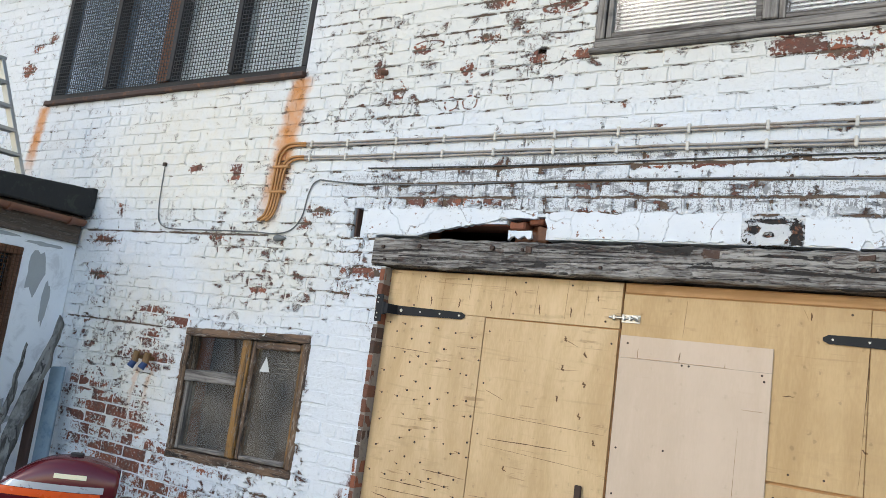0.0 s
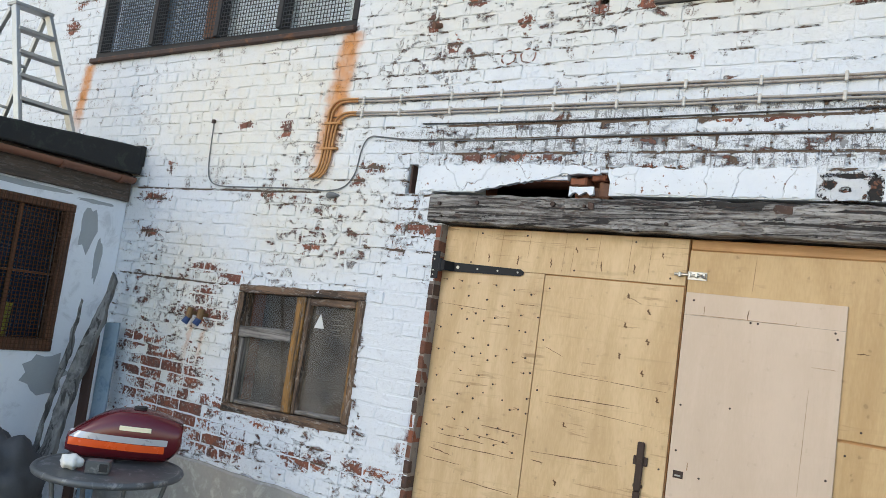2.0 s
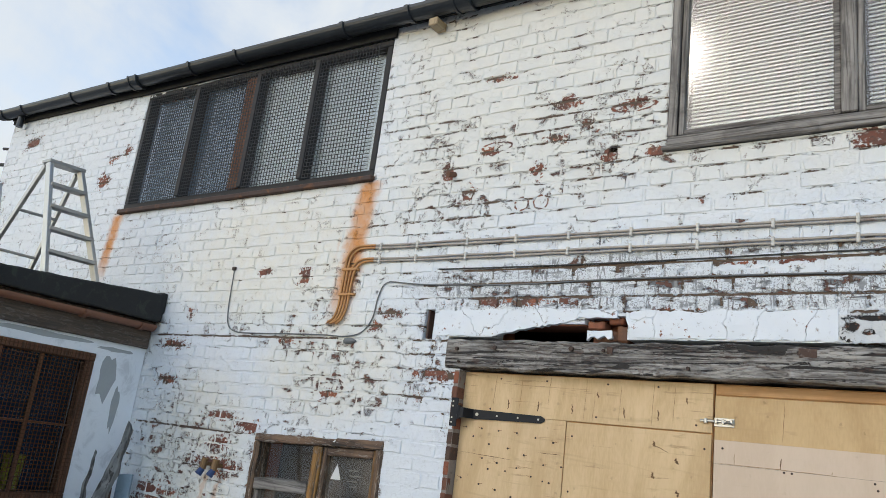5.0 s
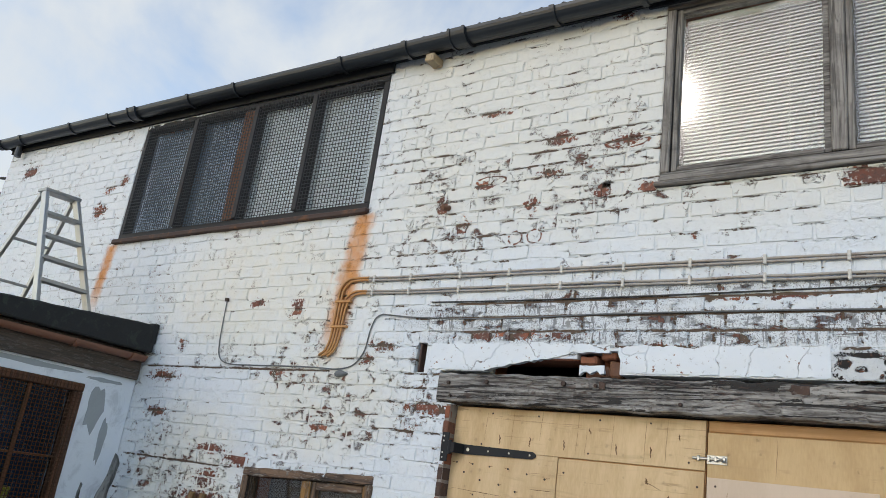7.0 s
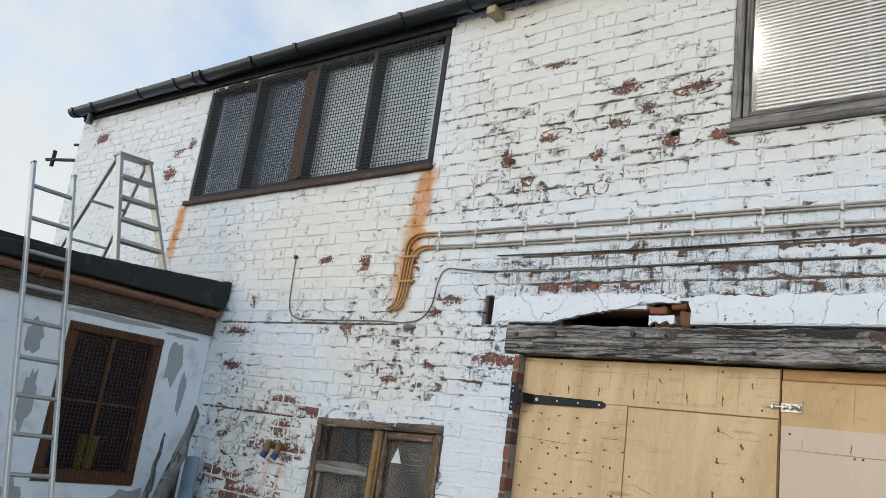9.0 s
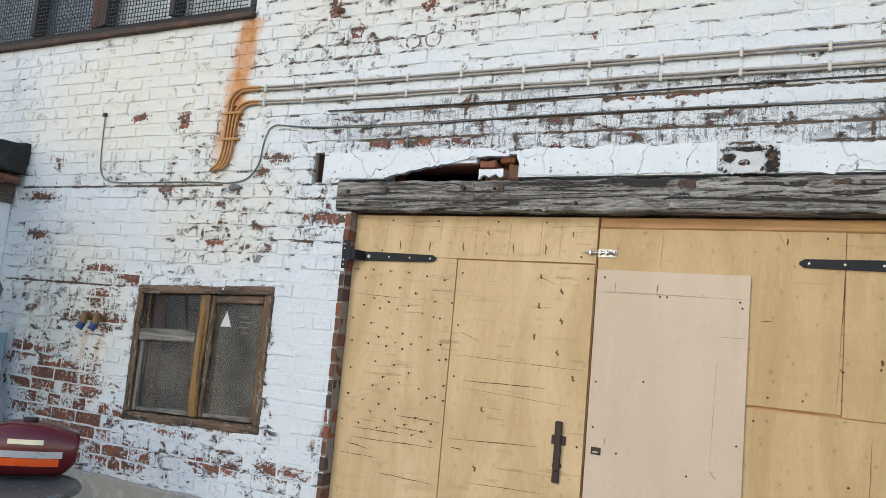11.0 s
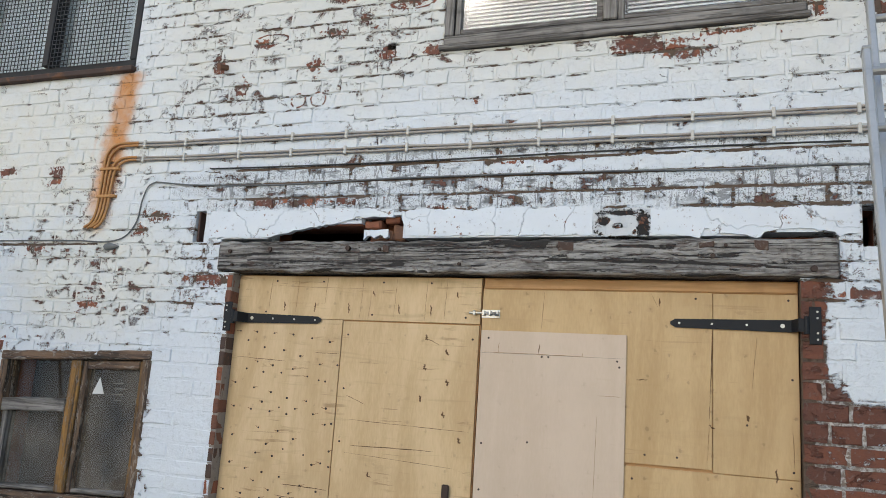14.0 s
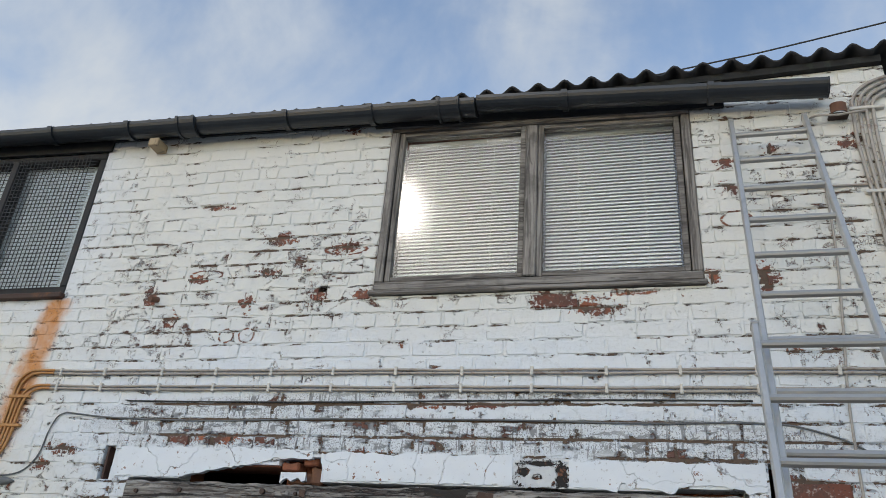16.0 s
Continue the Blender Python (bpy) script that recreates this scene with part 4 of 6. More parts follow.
for x, z, w, h in ((1.855, 2.282, .070, .040), (2.445, 2.288, .060, .022), (2.655, 2.288, .055, .040), (0.985, 2.268, .034, .034)):
    plate = worn_box(x - w / 2, x + w / 2, -0.0305, -0.020, z - h / 2, z + h / 2, 12, .010, 0, .003, int(x * 10))
    tagged(finish("iron_plate", plate, plate_rust), "small rusted iron plate nailed to the oak lintel", "plate", "plates on the lintel")


def screw(bm, x, y, z, r=0.006):
    rod(bm, (x, y, z), (x, y - 0.003, z), r, 6)


def door_leaf(name, x0, x1, label):
    d = tagged(new(name), label, "door", kind="structure")
    part("leaf", boxed(x0, x1, 0.075, 0.115, 0.03, 2.15), batten_wood, d)
    return d


d1 = door_leaf("door_1", 0.120, 1.452, "plywood-clad workshop door leaf with an inset wicket door")
part("top_panel", boxed(0.121, 1.450, 0.062, 0.0745, 1.932, 2.146, .0012), ply_wicket, d1)
part("side_panel", boxed(0.121, 0.742, 0.0622, 0.0745, 0.035, 1.930, .0012), ply_yellow, d1)
part("wicket_door", boxed(0.747, 1.448, 0.0605, 0.0745, 0.05, 1.925, .0015), ply_wicket, d1, "plywood wicket door")
d2 = door_leaf("door_2", 1.458, 2.797, "plywood-clad workshop door leaf patched with several sheets")
part("top_batten", worn_box(1.460, 2.796, 0.064, 0.0745, 2.098, 2.148, 12, .001), batten_wood, d2)
part("plywood_sheet", boxed(1.460, 2.467, 0.0605, 0.0745, 1.372, 2.096, .0012), ply_amber, d2)
part("plywood_sheet", boxed(2.4695, 2.795, 0.061, 0.0745, 1.362, 2.094, .0012), ply_amber, d2)
part("plywood_sheet", boxed(1.460, 2.795, 0.0618, 0.0745, 0.035, 1.359, .0012), ply_amber, d2)
part("patch_sheet", boxed(1.463, 2.118, 0.049, 0.0600, 0.05, 1.905, .0015), ply_pink, d2, "pale pinkish plywood patch")
part("patch_strip", boxed(1.464, 2.117, 0.0485, 0.0489, 1.802, 1.803), scrawl, d2)

# rows of nail heads that hold the side panel, screws elsewhere
split_dark = plain("dark_split_in_wood", (0.13, 0.065, 0.028), 0.9, vary=0.5, scale=30)
seam_brown = plain("brown_seam", (0.30, 0.175, 0.085), 0.9, vary=0.4, scale=20)


def split(door, x0, z0, x1, z1, y, width, seed, mat=split_dark, name="split"):
    """A crack in the veneer: a thin, wandering sliver that tapers at both ends."""
    r = random.Random(seed)
    bm = bmesh.new()
    n = 14
    along = Vector((x1 - x0, 0, z1 - z0))
    side = Vector((-along.z, 0, along.x)).normalized()
    rows, off = [], 0.0
    for k in range(n + 1):
        f = k / n
        off = off * 0.8 + r.uniform(-1, 1) * width * 0.28
        half = width * 0.5 * (math.sin(math.pi * min(1.0, max(0.0, f))) ** 0.5 + 0.08) * r.uniform(0.5, 1.3)
        c = Vector((x0, y, z0)) + along * f + side * off
        rows.append([bm.verts.new(c + side * q + Vector((0, d, 0))) for q, d in ((half, 0.001), (half * 0.4, -0.0007), (-half * 0.4, -0.0007), (-half, 0.001))])
    for a, b in zip(rows, rows[1:]):
        for k in range(3):
            bm.faces.new((a[k], b[k], b[k + 1], a[k + 1]))
    part(name, bm, mat, door)


rng = random.Random(7)
for i in range(13):
    for j in range(6):
        x = 0.165 + j * 0.104 + 0.052 * (i % 2) + rng.uniform(-.012, .012)
        z = 1.865 - i * 0.066 - 0.020 * j * (1 if i % 3 else 0.4) + rng.uniform(-.012, .012)
        if 0.14 < x < 0.735 and rng.random() < 0.88 and not (x < 0.64 and z > 1.885):
            bm = bmesh.new()
            screw(bm, x, 0.0622, z, rng.uniform(0.0042, 0.0062))
            part("nail", bm, brown_iron, d1)
            if rng.random() < 0.7:
                split(d1, x + rng.uniform(-.004, .0), z, x + rng.choice((-1, 1)) * rng.uniform(.015, .03), z + rng.uniform(.002, .009), 0.0621, 0.0055, i * 9 + j, seam_brown, "splinter")
# boards show through the head panel as upright lines, with torn nail holes
for k, (x, zt, zb) in enumerate(((0.322, 2.14, 1.98), (0.479, 2.14, 1.96), (0.642, 2.144, 2.0), (0.84, 2.144, 1.94), (0.886, 2.06, 1.94), (1.02, 2.144, 1.95), (1.18, 2.144, 1.94), (1.28, 2.14, 1.94))):
    split(d1, x, zt, x - 0.008, zb, 0.0619, 0.0028, 200 + k, seam_brown, "seam")
for k, x in enumerate((0.399, 0.575, 0.769, 1.034, 1.20, 0.90, 1.33)):
    split(d1, x, 2.015 if k < 5 else 2.08, x + 0.004, 1.965 if k < 5 else 2.05, 0.0618, 0.010, 230 + k)
# long cracks along the grain
for k, (x0, z0, x1, z1, w) in enumerate(((0.13, 1.727, 0.45, 1.715, .003), (0.60, 1.765, 0.74, 1.765, .003), (0.23, 1.035, 0.52, 1.03, .006), (0.48, 1.125, 0.73, 1.115, .006), (0.20, 0.985, 0.71, 0.995, .005),
                                         (0.19, 0.955, 0.33, 0.935, .006), (0.45, 1.07, 0.66, 1.055, .005), (0.16, 0.90, 0.40, 0.90, .004), (0.40, 0.83, 0.72, 0.82, .005))):
    split(d1, x0, z0, x1, z1, 0.0620, w, 300 + k)
for k, (x0, z0, x1, z1, w) in enumerate(((0.80, 1.455, 1.43, 1.44, .003), (0.83, 1.335, 1.26, 1.34, .005), (0.77, 1.05, 1.25, 1.075, .005), (0.79, 1.01, 0.86, 1.01, .006), (0.80, 1.30, 1.38, 1.275, .002), (1.18, 1.86, 1.26, 1.83, .004),
                                         (0.79, 1.57, 0.90, 1.53, .003), (0.88, 0.86, 1.28, 0.87, .004))):
    split(d1, x0, z0, x1, z1, 0.0603, w, 330 + k)
for k, (x, z) in enumerate(((1.19, 1.86), (1.19, 1.72), (1.18, 1.575), (1.30, 1.795), (1.305, 1.655), (1.30, 1.51), (0.95, 1.21), (1.38, 1.40), (0.93, 0.93))):
    split(d1, x - .007, z + .014, x + .006, z - .014, 0.0602, 0.014, 360 + k)
for x, z in ((0.35, 2.12), (0.62, 2.12), (0.95, 2.12), (1.2, 2.12), (0.78, 1.86), (1.42, 1.86), (0.78, 1.6), (0.78, 1.35), (1.42, 1.1), (0.3, 1.96), (0.9, 1.96), (1.38, 1.96)):
    bm = bmesh.new()
    screw(bm, x, 0.0600, z, 0.005)
    part("screw", bm, brown_iron, d1)
for x, z in ((1.75, 1.795), (1.78, 1.795), (2.08, 1.79), (2.09, 1.765), (1.5, 1.87), (1.6, 1.1), (1.9, 1.05), (1.7, 1.42), (2.09, 1.2), (1.49, 1.4), (1.49, 1.2)):
    bm = bmesh.new()
    screw(bm, x, 0.0485, z, 0.005)
    part("screw", bm, brown_iron, d2)
for x, z in ((2.2, 1.41), (2.33, 1.41), (2.77, 1.39), (2.6, 1.56), (2.77, 1.75), (2.4, 2.07), (2.76, 2.07), (2.15, 1.31), (2.5, 1.1), (2.76, 1.33)):
    bm = bmesh.new()
    screw(bm, x, 0.0600, z, 0.005)
    part("screw", bm, brown_iron, d2)


for k, (x0, z0, x1, z1, w) in enumerate(((2.466, 1.93, 2.455, 1.565, .004), (2.455, 1.565, 2.447, 1.40, .003), (2.25, 2.07, 2.25, 2.035, .008), (2.60, 1.60, 2.60, 1.575, .010), (2.77, 1.55, 2.775, 1.40, .003), (2.455, 1.55, 2.475, 1.535, .009),
                                         (2.71, 1.40, 2.705, 1.345, .008), (2.575, 1.30, 2.57, 0.95, .003), (2.16, 1.715, 2.21, 1.72, .006), (2.64, 1.92, 2.62, 1.70, .002), (1.75, 2.09, 1.74, 1.92, .003), (2.215, 2.092, 2.245, 2.03, .002))):
    split(d2, x0, z0, x1, z1, 0.0601, w, 400 + k, seam_brown if w < .004 else split_dark)
for k, (x0, z0, x1, z1, w) in enumerate(((1.47, 1.807, 1.98, 1.803, .003), (1.55, 1.85, 1.55, 1.805, .003), (1.74, 1.85, 1.735, 1.805, .005), (1.93, 1.82, 1.93, 1.80, .003), (2.0, 1.56, 1.99, 1.10, .002), (2.0, 1.64, 2.105, 1.64, .002), (1.99, 1.085, 2.02, 1.05, .005), (1.545, 1.16, 1.545, 1.12, .005))):
    split(d2, x0, z0, x1, z1, 0.0487, w, 430 + k, seam_brown if k != 2 else split_dark)


def hinge(x_plate, x_joint, x_tip, z, y, label):
    h = thing("strap_hinge", label, "hinge", "door hinges")
    s = 1 if x_tip > x_plate else -1
    px0, px1 = sorted((x_plate, x_plate + s * 0.045))
    part("plate", boxed(px0, px1, -0.006, 0.0, z - 0.075, z + 0.075, .002), black_iron, h)
    bm = bmesh.new()
    rod(bm, (x_joint, -0.006, z - 0.035), (x_joint, -0.006, z + 0.035), 0.011, 10)
    part("knuckle", bm, black_iron, h)
    # the strap steps back to the door and narrows to a rounded tip
    bm = bmesh.new()
    prof = [(x_joint, -0.012, 0.026), (x_joint + s * 0.03, -0.012, 0.026), (x_joint + s * 0.05, y - 0.007, 0.025), (x_tip - s * 0.02, y - 0.007, 0.018), (x_tip, y - 0.007, 0.006)]
    rows = [[bm.verts.new((x, yy + k, z + sg * hw)) for k, sg in ((0, -1), (0, 1), (0.005, 1), (0.005, -1))] for x, yy, hw in prof]
    for a, b in zip(rows, rows[1:]):
        for k in range(4):
            bm.faces.new((a[k], a[(k + 1) % 4], b[(k + 1) % 4], b[k]))
    bm.faces.new(rows[0])
    bm.faces.new(rows[-1])
    st = part("strap", bm, black_iron, h)
    L = x_tip - x_joint
    for f in (0.16, 0.42, 0.68, 0.93):
        b = bmesh.new()
        rod(b, (x_joint + L * f, y - 0.007, z), (x_joint + L * f, y - 0.010, z), 0.009 if f < 0.2 else 0.005, 8)
        part("screw", b, zinc, st)
    for dz in (-0.055, -0.03, 0.03, 0.055):
        b = bmesh.new()
        xm = (px0 + px1) / 2 - s * 0.008
        rod(b, (xm, -0.006, z + dz), (xm, -0.009, z + dz), 0.0045, 8)
        part("screw", b, zinc, h)


hinge(0.092, 0.148, 0.625, 1.925, 0.061, "black iron strap hinge on the door's brick jamb")
hinge(2.874, 2.820, 2.298, 1.965, 0.060, "long black iron strap hinge on the door's bare brick jamb")

b = thing("door_bolt", "small bright zinc barrel bolt between the door leaves", "bolt")
part("back_plate", boxed(1.458, 1.545, 0.056, 0.0602, 1.962, 2.0, .001), zinc, b)
bm = bmesh.new()
rod(bm, (1.40, 0.048, 1.983), (1.54, 0.048, 1.983), 0.006, 10)
part("rod", bm, zinc, b)
bm = bmesh.new()
rod(bm, (1.515, 0.048, 1.983), (1.535, 0.028, 1.975), 0.006, 8)
part("knob", bm, zinc, b)
for x in (1.47, 1.50, 1.535, 1.425):
    part("keeper", boxed(x - .006, x + .006, 0.040, 0.056, 1.972, 1.994, .002), zinc, b)

h = thing("door_pull", "long brown rusted iron pull handle on the wicket door", "handle")
part("grip", worn_box(1.318, 1.352, 0.040, 0.052, 0.985, 1.205, 8, .001, 2, .005), brown_iron, h)
part("tail", worn_box(1.316, 1.350, 0.046, 0.056, 0.93, 0.984, 4, .001, 2, .004), brown_iron, h)
part("bracket", boxed(1.302, 1.368, 0.050, 0.0602, 1.10, 1.14, .002), brown_iron, h)
part("bracket", boxed(1.312, 1.356, 0.050, 0.0602, 1.0, 1.015, .002), brown_iron, h)
bm = bmesh.new()
rod(bm, (1.335, 0.042, 1.12), (1.335, 0.034, 1.12), 0.011, 10)
part("stud", bm, brown_iron, h)
k = thing("lock_plate", "small dark metal lock plate on the pale patch", "lock")
part("plate", boxed(1.488, 1.532, 0.045, 0.0488, 1.082, 1.114, .001), brown_iron, k)
part("latch", boxed(1.497, 1.523, 0.040, 0.0448, 1.09, 1.097, .001), zinc, k)

# ---- cables on the wall ----
rng = random.Random(11)
for k, (z, zr) in enumerate(((2.885, 2.862), (2.800, 2.777))):
    c = thing("wall_cable_pair", "pair of cream-painted cables clipped along the wall", "cable", "painted cables")
    for q in range(2):
        pts = [(-0.60, -0.012, z - q * 0.0165 + 0.004)]
        for i in range(1, 22):
            x = -0.60 + 4.28 * i / 21
            pts.append((x, -0.012, z + (zr - z) * (x + 0.6) / 3.4 - q * 0.0165 + rng.uniform(-.0025, .0025)))
        part("cable", tube(pts, 0.0065), conduit_paint, c, smooth_faces=True)
        # the bend down to the rusted end
        xo = -0.825 + (0.024 * q + 0.048 * k)
        zt = z - q * 0.0165 + 0.004
        rad = 0.10
        bend = [(-0.60, -0.012, zt), (xo + rad, -0.012, zt)] + [(xo + rad * (1 - math.sin(a)), -0.012, zt - rad * (1 - math.cos(a))) for a in (0.5, 1.0, 1.5)]
        bend += [(xo - 0.005, -0.013, 2.62), (xo - 0.012, -0.013, 2.50), (xo - 0.035, -0.016, 2.43), (xo - 0.072, -0.018, 2.405 - 0.008 * q), (xo - 0.09, 0.0, 2.405)]
        part("bent_end", tube(bend, 0.0075), conduit_rust, c, "rust-stained downward bend", smooth_faces=True)
    for x in (-0.557, -0.277, 0.077, 0.396, 0.71, 1.049, 1.377, 1.709, 2.045, 2.386, 2.71, 3.03, 3.36):
        zz = z + (zr - z) * (x + 0.6) / 3.4
        part("clip", boxed(x - .0075, x + .0075, -0.022, 0.0, zz - .030, zz + .016, .003), clip_white, c)
for z in (2.74, 2.58):
    tagged(finish("saddle_clip", boxed(-0.845, -0.715, -0.024, 0.0, z - .008, z + .008, .003), conduit_rust), "rust-stained saddle clip over the cable bend", "clip", "saddle clips")

cab = thing("thin_cable", "thin grey cable sagging along the wall above the door", "cable")
line = [(-0.45, 2.655), (-0.15, 2.628), (0.4, 2.615), (1.0, 2.628), (1.94, 2.628), (2.5, 2.618), (3.0, 2.622), (3.2, 2.60), (3.4, 2.52), (3.5, 2.40), (3.52, 2.2)]
part("cable", tube([(x, -0.006, z) for x, z in line], 0.0042), cable_grey, cab, smooth_faces=True)
line = [(-0.45, 2.655), (-0.50, 2.63), (-0.53, 2.55), (-0.55, 2.43), (-0.62, 2.345), (-0.75, 2.318), (-0.93, 2.325), (-1.25, 2.328), (-1.54, 2.328), (-1.75, 2.335), (-1.85, 2.38), (-1.885, 2.5), (-1.90, 2.78)]
part("cable", tube([(x, -0.006, z) for x, z in line], 0.0040), cable_grey, cab, smooth_faces=True)
part("junction", boxed(-1.915, -1.885, -0.02, 0.0, 2.775, 2.80, .003), brown_iron, cab)
tagged(finish("thin_line", tube([(x, -0.004, 2.718 - 0.006 * math.sin(x * 2)) for x in (-0.1, 0.3, 0.9, 1.4, 1.95, 2.5, 3.0)], 0.004), cable_black, smooth_faces=True), "thin black wire along a mortar joint", "wire")
bm = bmesh.new()
bmesh.ops.create_icosphere(bm, subdivisions=2, radius=1.0)
for v in bm.verts:
    v.co = Vector((v.co.x * 0.055 - 0.70, v.co.y * 0.016 - 0.008, v.co.z * 0.020 * (1 - v.co.x * 0.5) + 2.29))
tagged(finish("cable_gland", bm, cable_grey, smooth_faces=True), "grey lump of filler where the cables enter", "cable gland")

# loops of cable at the far corner, and a rusty lamp bracket
loops = thing("cable_loops", "cream cables looping over the corner of the wall", "cable")
for q in range(4):
    r = 0.07 + 0.03 * q
    pts = [(3.80 - 0.004, -0.014, 4.23 - .0 + r * 0.98)] + [(3.78 - r * math.sin(a), -0.014, 4.21 + r * math.cos(a)) for a in (0.4, 0.9, 1.3, 1.55)]
    pts += [(3.775 - r - 0.002, -0.014, 4.0), (3.765 - r * 0.8, -0.014, 3.6), (3.765 - r * 0.7, -0.014, 3.1), (3.77 - r * .7, -0.014, 2.4), (3.77 - r * .7, -0.014, 1.4)]
    part("cable", tube(pts, 0.009), conduit_paint, loops, smooth_faces=True)
for z in (4.20, 3.72, 3.2, 2.7):
    part("saddle", boxed(3.60, 3.76, -0.027, 0.0, z - .009, z + .009, .003), clip_white, loops)
part("cable", tube([(3.10, -0.008, 3.78), (3.3, -0.008, 3.772), (3.5, -0.008, 3.768), (3.72, -0.008, 3.765)], 0.006), conduit_paint, loops, smooth_faces=True)
part("cable", tube([(3.435, -0.008, 3.75), (3.43, -0.008, 3.4), (3.40, -0.008, 3.0), (3.375, -0.008, 2.7), (3.37, -0.008, 2.3)], 0.006), conduit_paint, loops, smooth_faces=True)
lampb = thing("rusty_bracket", "rusty iron lamp bracket with a loop of cable", "bracket")
bm = bmesh.new()
for a0 in range(8):
    a, c = math.pi * a0 / 8, math.pi * (a0 + 1) / 8
    p = lambda t, rr, dz: Vector((3.545 - rr * math.cos(t), -0.05 - rr * math.sin(t) * 0.7, 4.185 + dz))
    vs = [bm.verts.new(p(t, rr, dz)) for dz in (-.028, .026) for t, rr in ((a, .038), (c, .038), (c, .031), (a, .031))]
    for f in ((0, 1, 2, 3), (4, 5, 6, 7), (0, 1, 5, 4), (2, 3, 7, 6), (1, 2, 6, 5), (0, 3, 7, 4)):
        bm.faces.new([vs[i] for i in f])
part("cup", bm, rust_board, lampb)
part("back_plate", boxed(3.50, 3.59, -0.05, 0.0, 4.15, 4.165, .002), brown_iron, lampb)
part("cable", tube([(3.42, -0.01, 4.17), (3.45, -0.05, 4.155), (3.52, -0.07, 4.135), (3.6, -0.06, 4.15), (3.68, -0.012, 4.19)], 0.006), conduit_paint, lampb, smooth_faces=True)

# wooden block under the eaves, iron stub in the wall
tagged(finish("timber_block", boxed(-0.355, -0.285, -0.11, 0.0, 4.305, 4.36, .006), box_cream), "cream-painted block of wood under the gutter", "block")
bm = bmesh.new()
rod(bm, (-0.075, 0.0, 3.30), (-0.09, -0.05, 3.285), 0.017, 10)
tagged(finish("iron_stub", bm, rust_board), "rusty iron stub sticking out of the wall", "pipe stub")
for a, c, r in (((-5.93, 0.05, 4.09), (-6.78, 0.02, 4.20), .020), ((-5.93, 0.05, 4.27), (-6.16, 0.03, 4.30), .016)):
    bm = bmesh.new()
    rod(bm, a, c, r, 8)
    if r > .018:
        rod(bm, (-6.62, 0.025, 4.10), (-6.62, 0.025, 4.29), .024, 8)
    tagged(finish("iron_rail", bm, black_steel), "dark iron rail fixed past the end of the wall", "rail", "iron rails")

# taps with blue tape
for x, z in ((-1.765, 1.425), (-1.655, 1.425)):
    t = thing("wall_tap", "old brass wall tap wrapped in blue tape", "tap", "taps on the wall")
    bm = bmesh.new()
    rod(bm, (x, 0.0, z + .03), (x, -0.07, z + .03), 0.013, 10)
    rod(bm, (x, -0.05, z + .060), (x, -0.06, z - .005), 0.022, 10)
    part("body", bm, brass, t)
    bm = bmesh.new()
    rod(bm, (x, -0.060, z - .002), (x - .008, -0.080, z - .040), 0.021, 10, 0.024)
    part("tape", bm, blue_cloth, t, "blue tape round the spout")
    part("handle", boxed(x - .03, x + .03, -0.056, -0.044, z + .056, z + .066, .003), brass, t)

# ---- outbuilding ----
AX = -2.745
ann = thing("outbuilding", "low white-rendered outbuilding with a black felt roof", "outbuilding")
bm = bmesh.new()
cells(bm, -3.6, -0.004, 0.0, 2.36, 0.0, 0.2, [(-1.10, -0.39, 1.045, 2.09)])
bmesh.ops.transform(bm, matrix=Matrix(((0, -1, 0, AX), (1, 0, 0, 0), (0, 0, 1, 0), (0, 0, 0, 1))), verts=bm.verts)
part("wall", bm, white_render, ann)
part("roof", boxed(-5.95, -2.662, -3.7, -0.004, 2.42, 2.53), felt, ann, "flat felt roof")
bm = worn_box(-2.660, -2.615, -3.7, -0.01, 2.395, 2.60, 40, .006, 1, .01)
for v in bm.verts:
    if v.co.z > 2.5:
        v.co.z += 0.07 * (v.co.y + 0.1)
part("felt_edge", bm, felt, ann, "black felt upstand along the roof edge")
part("fascia", worn_box(-2.740, -2.712, -3.7, -0.01, 2.19, 2.40, 30, .003, 1), fascia_wood, ann)
part("soffit", boxed(-2.711, -2.662, -3.7, -0.01, 2.40, 2.415), fascia_wood, ann)
part("flashing", worn_box(-2.69, -2.612, -0.05, -0.003, 2.46, 2.615, 6, .004, 0), felt, ann)
gutter_run(-3.6, -0.04, -2.662, 2.365, 0.045, "outbuilding_gutter", "brown plastic gutter under the felt roof edge", gutter_brown, [-3.0, -2.2, -1.4, -0.6, -0.15], [-1.8], along=1)
rng = random.Random(3)


def flake_patch(y, z, ry, rz, seed):
    """An area where the render's paint has gone, a thin ragged skin."""
    bm = bmesh.new()
    r = random.Random(seed)
    qs = [r.uniform(0.7, 1.1) for k in range(18)]
    low, high = [[bm.verts.new((AX + d, y + ry * q * math.cos(0.349 * k), z + rz * q * math.sin(0.349 * k))) for k, q in enumerate(qs)] for d in (-0.002, 0.0025)]
    mid = bm.verts.new((AX + 0.0025, y, z))
    for k in range(18):
        bm.faces.new((high[k], high[(k + 1) % 18], mid))
        bm.faces.new((low[k], low[(k + 1) % 18], high[(k + 1) % 18], high[k]))
    part("bare_patch", bm, bare_render, ann, "grey patch of lost paint")


for i, (y, z, ry, rz) in enumerate(((-0.27, 1.93, .07, .17), (-0.16, 1.72, .035, .17), (-0.40, 0.90, .17, .15), (-0.85, 2.16, .40, .022), (-1.25, 1.55, .05, .2),
                                   (-1.22, 0.9, .09, .16), (-1.3, 1.95, .06, .12), (-0.25, 2.14, .15, .016), (-0.98, 0.62, .07, .14), (-0.78, 0.72, .05, .06), (-1.32, 1.0, .05, .10))):
    flake_patch(y, z, ry, rz, i + 20)

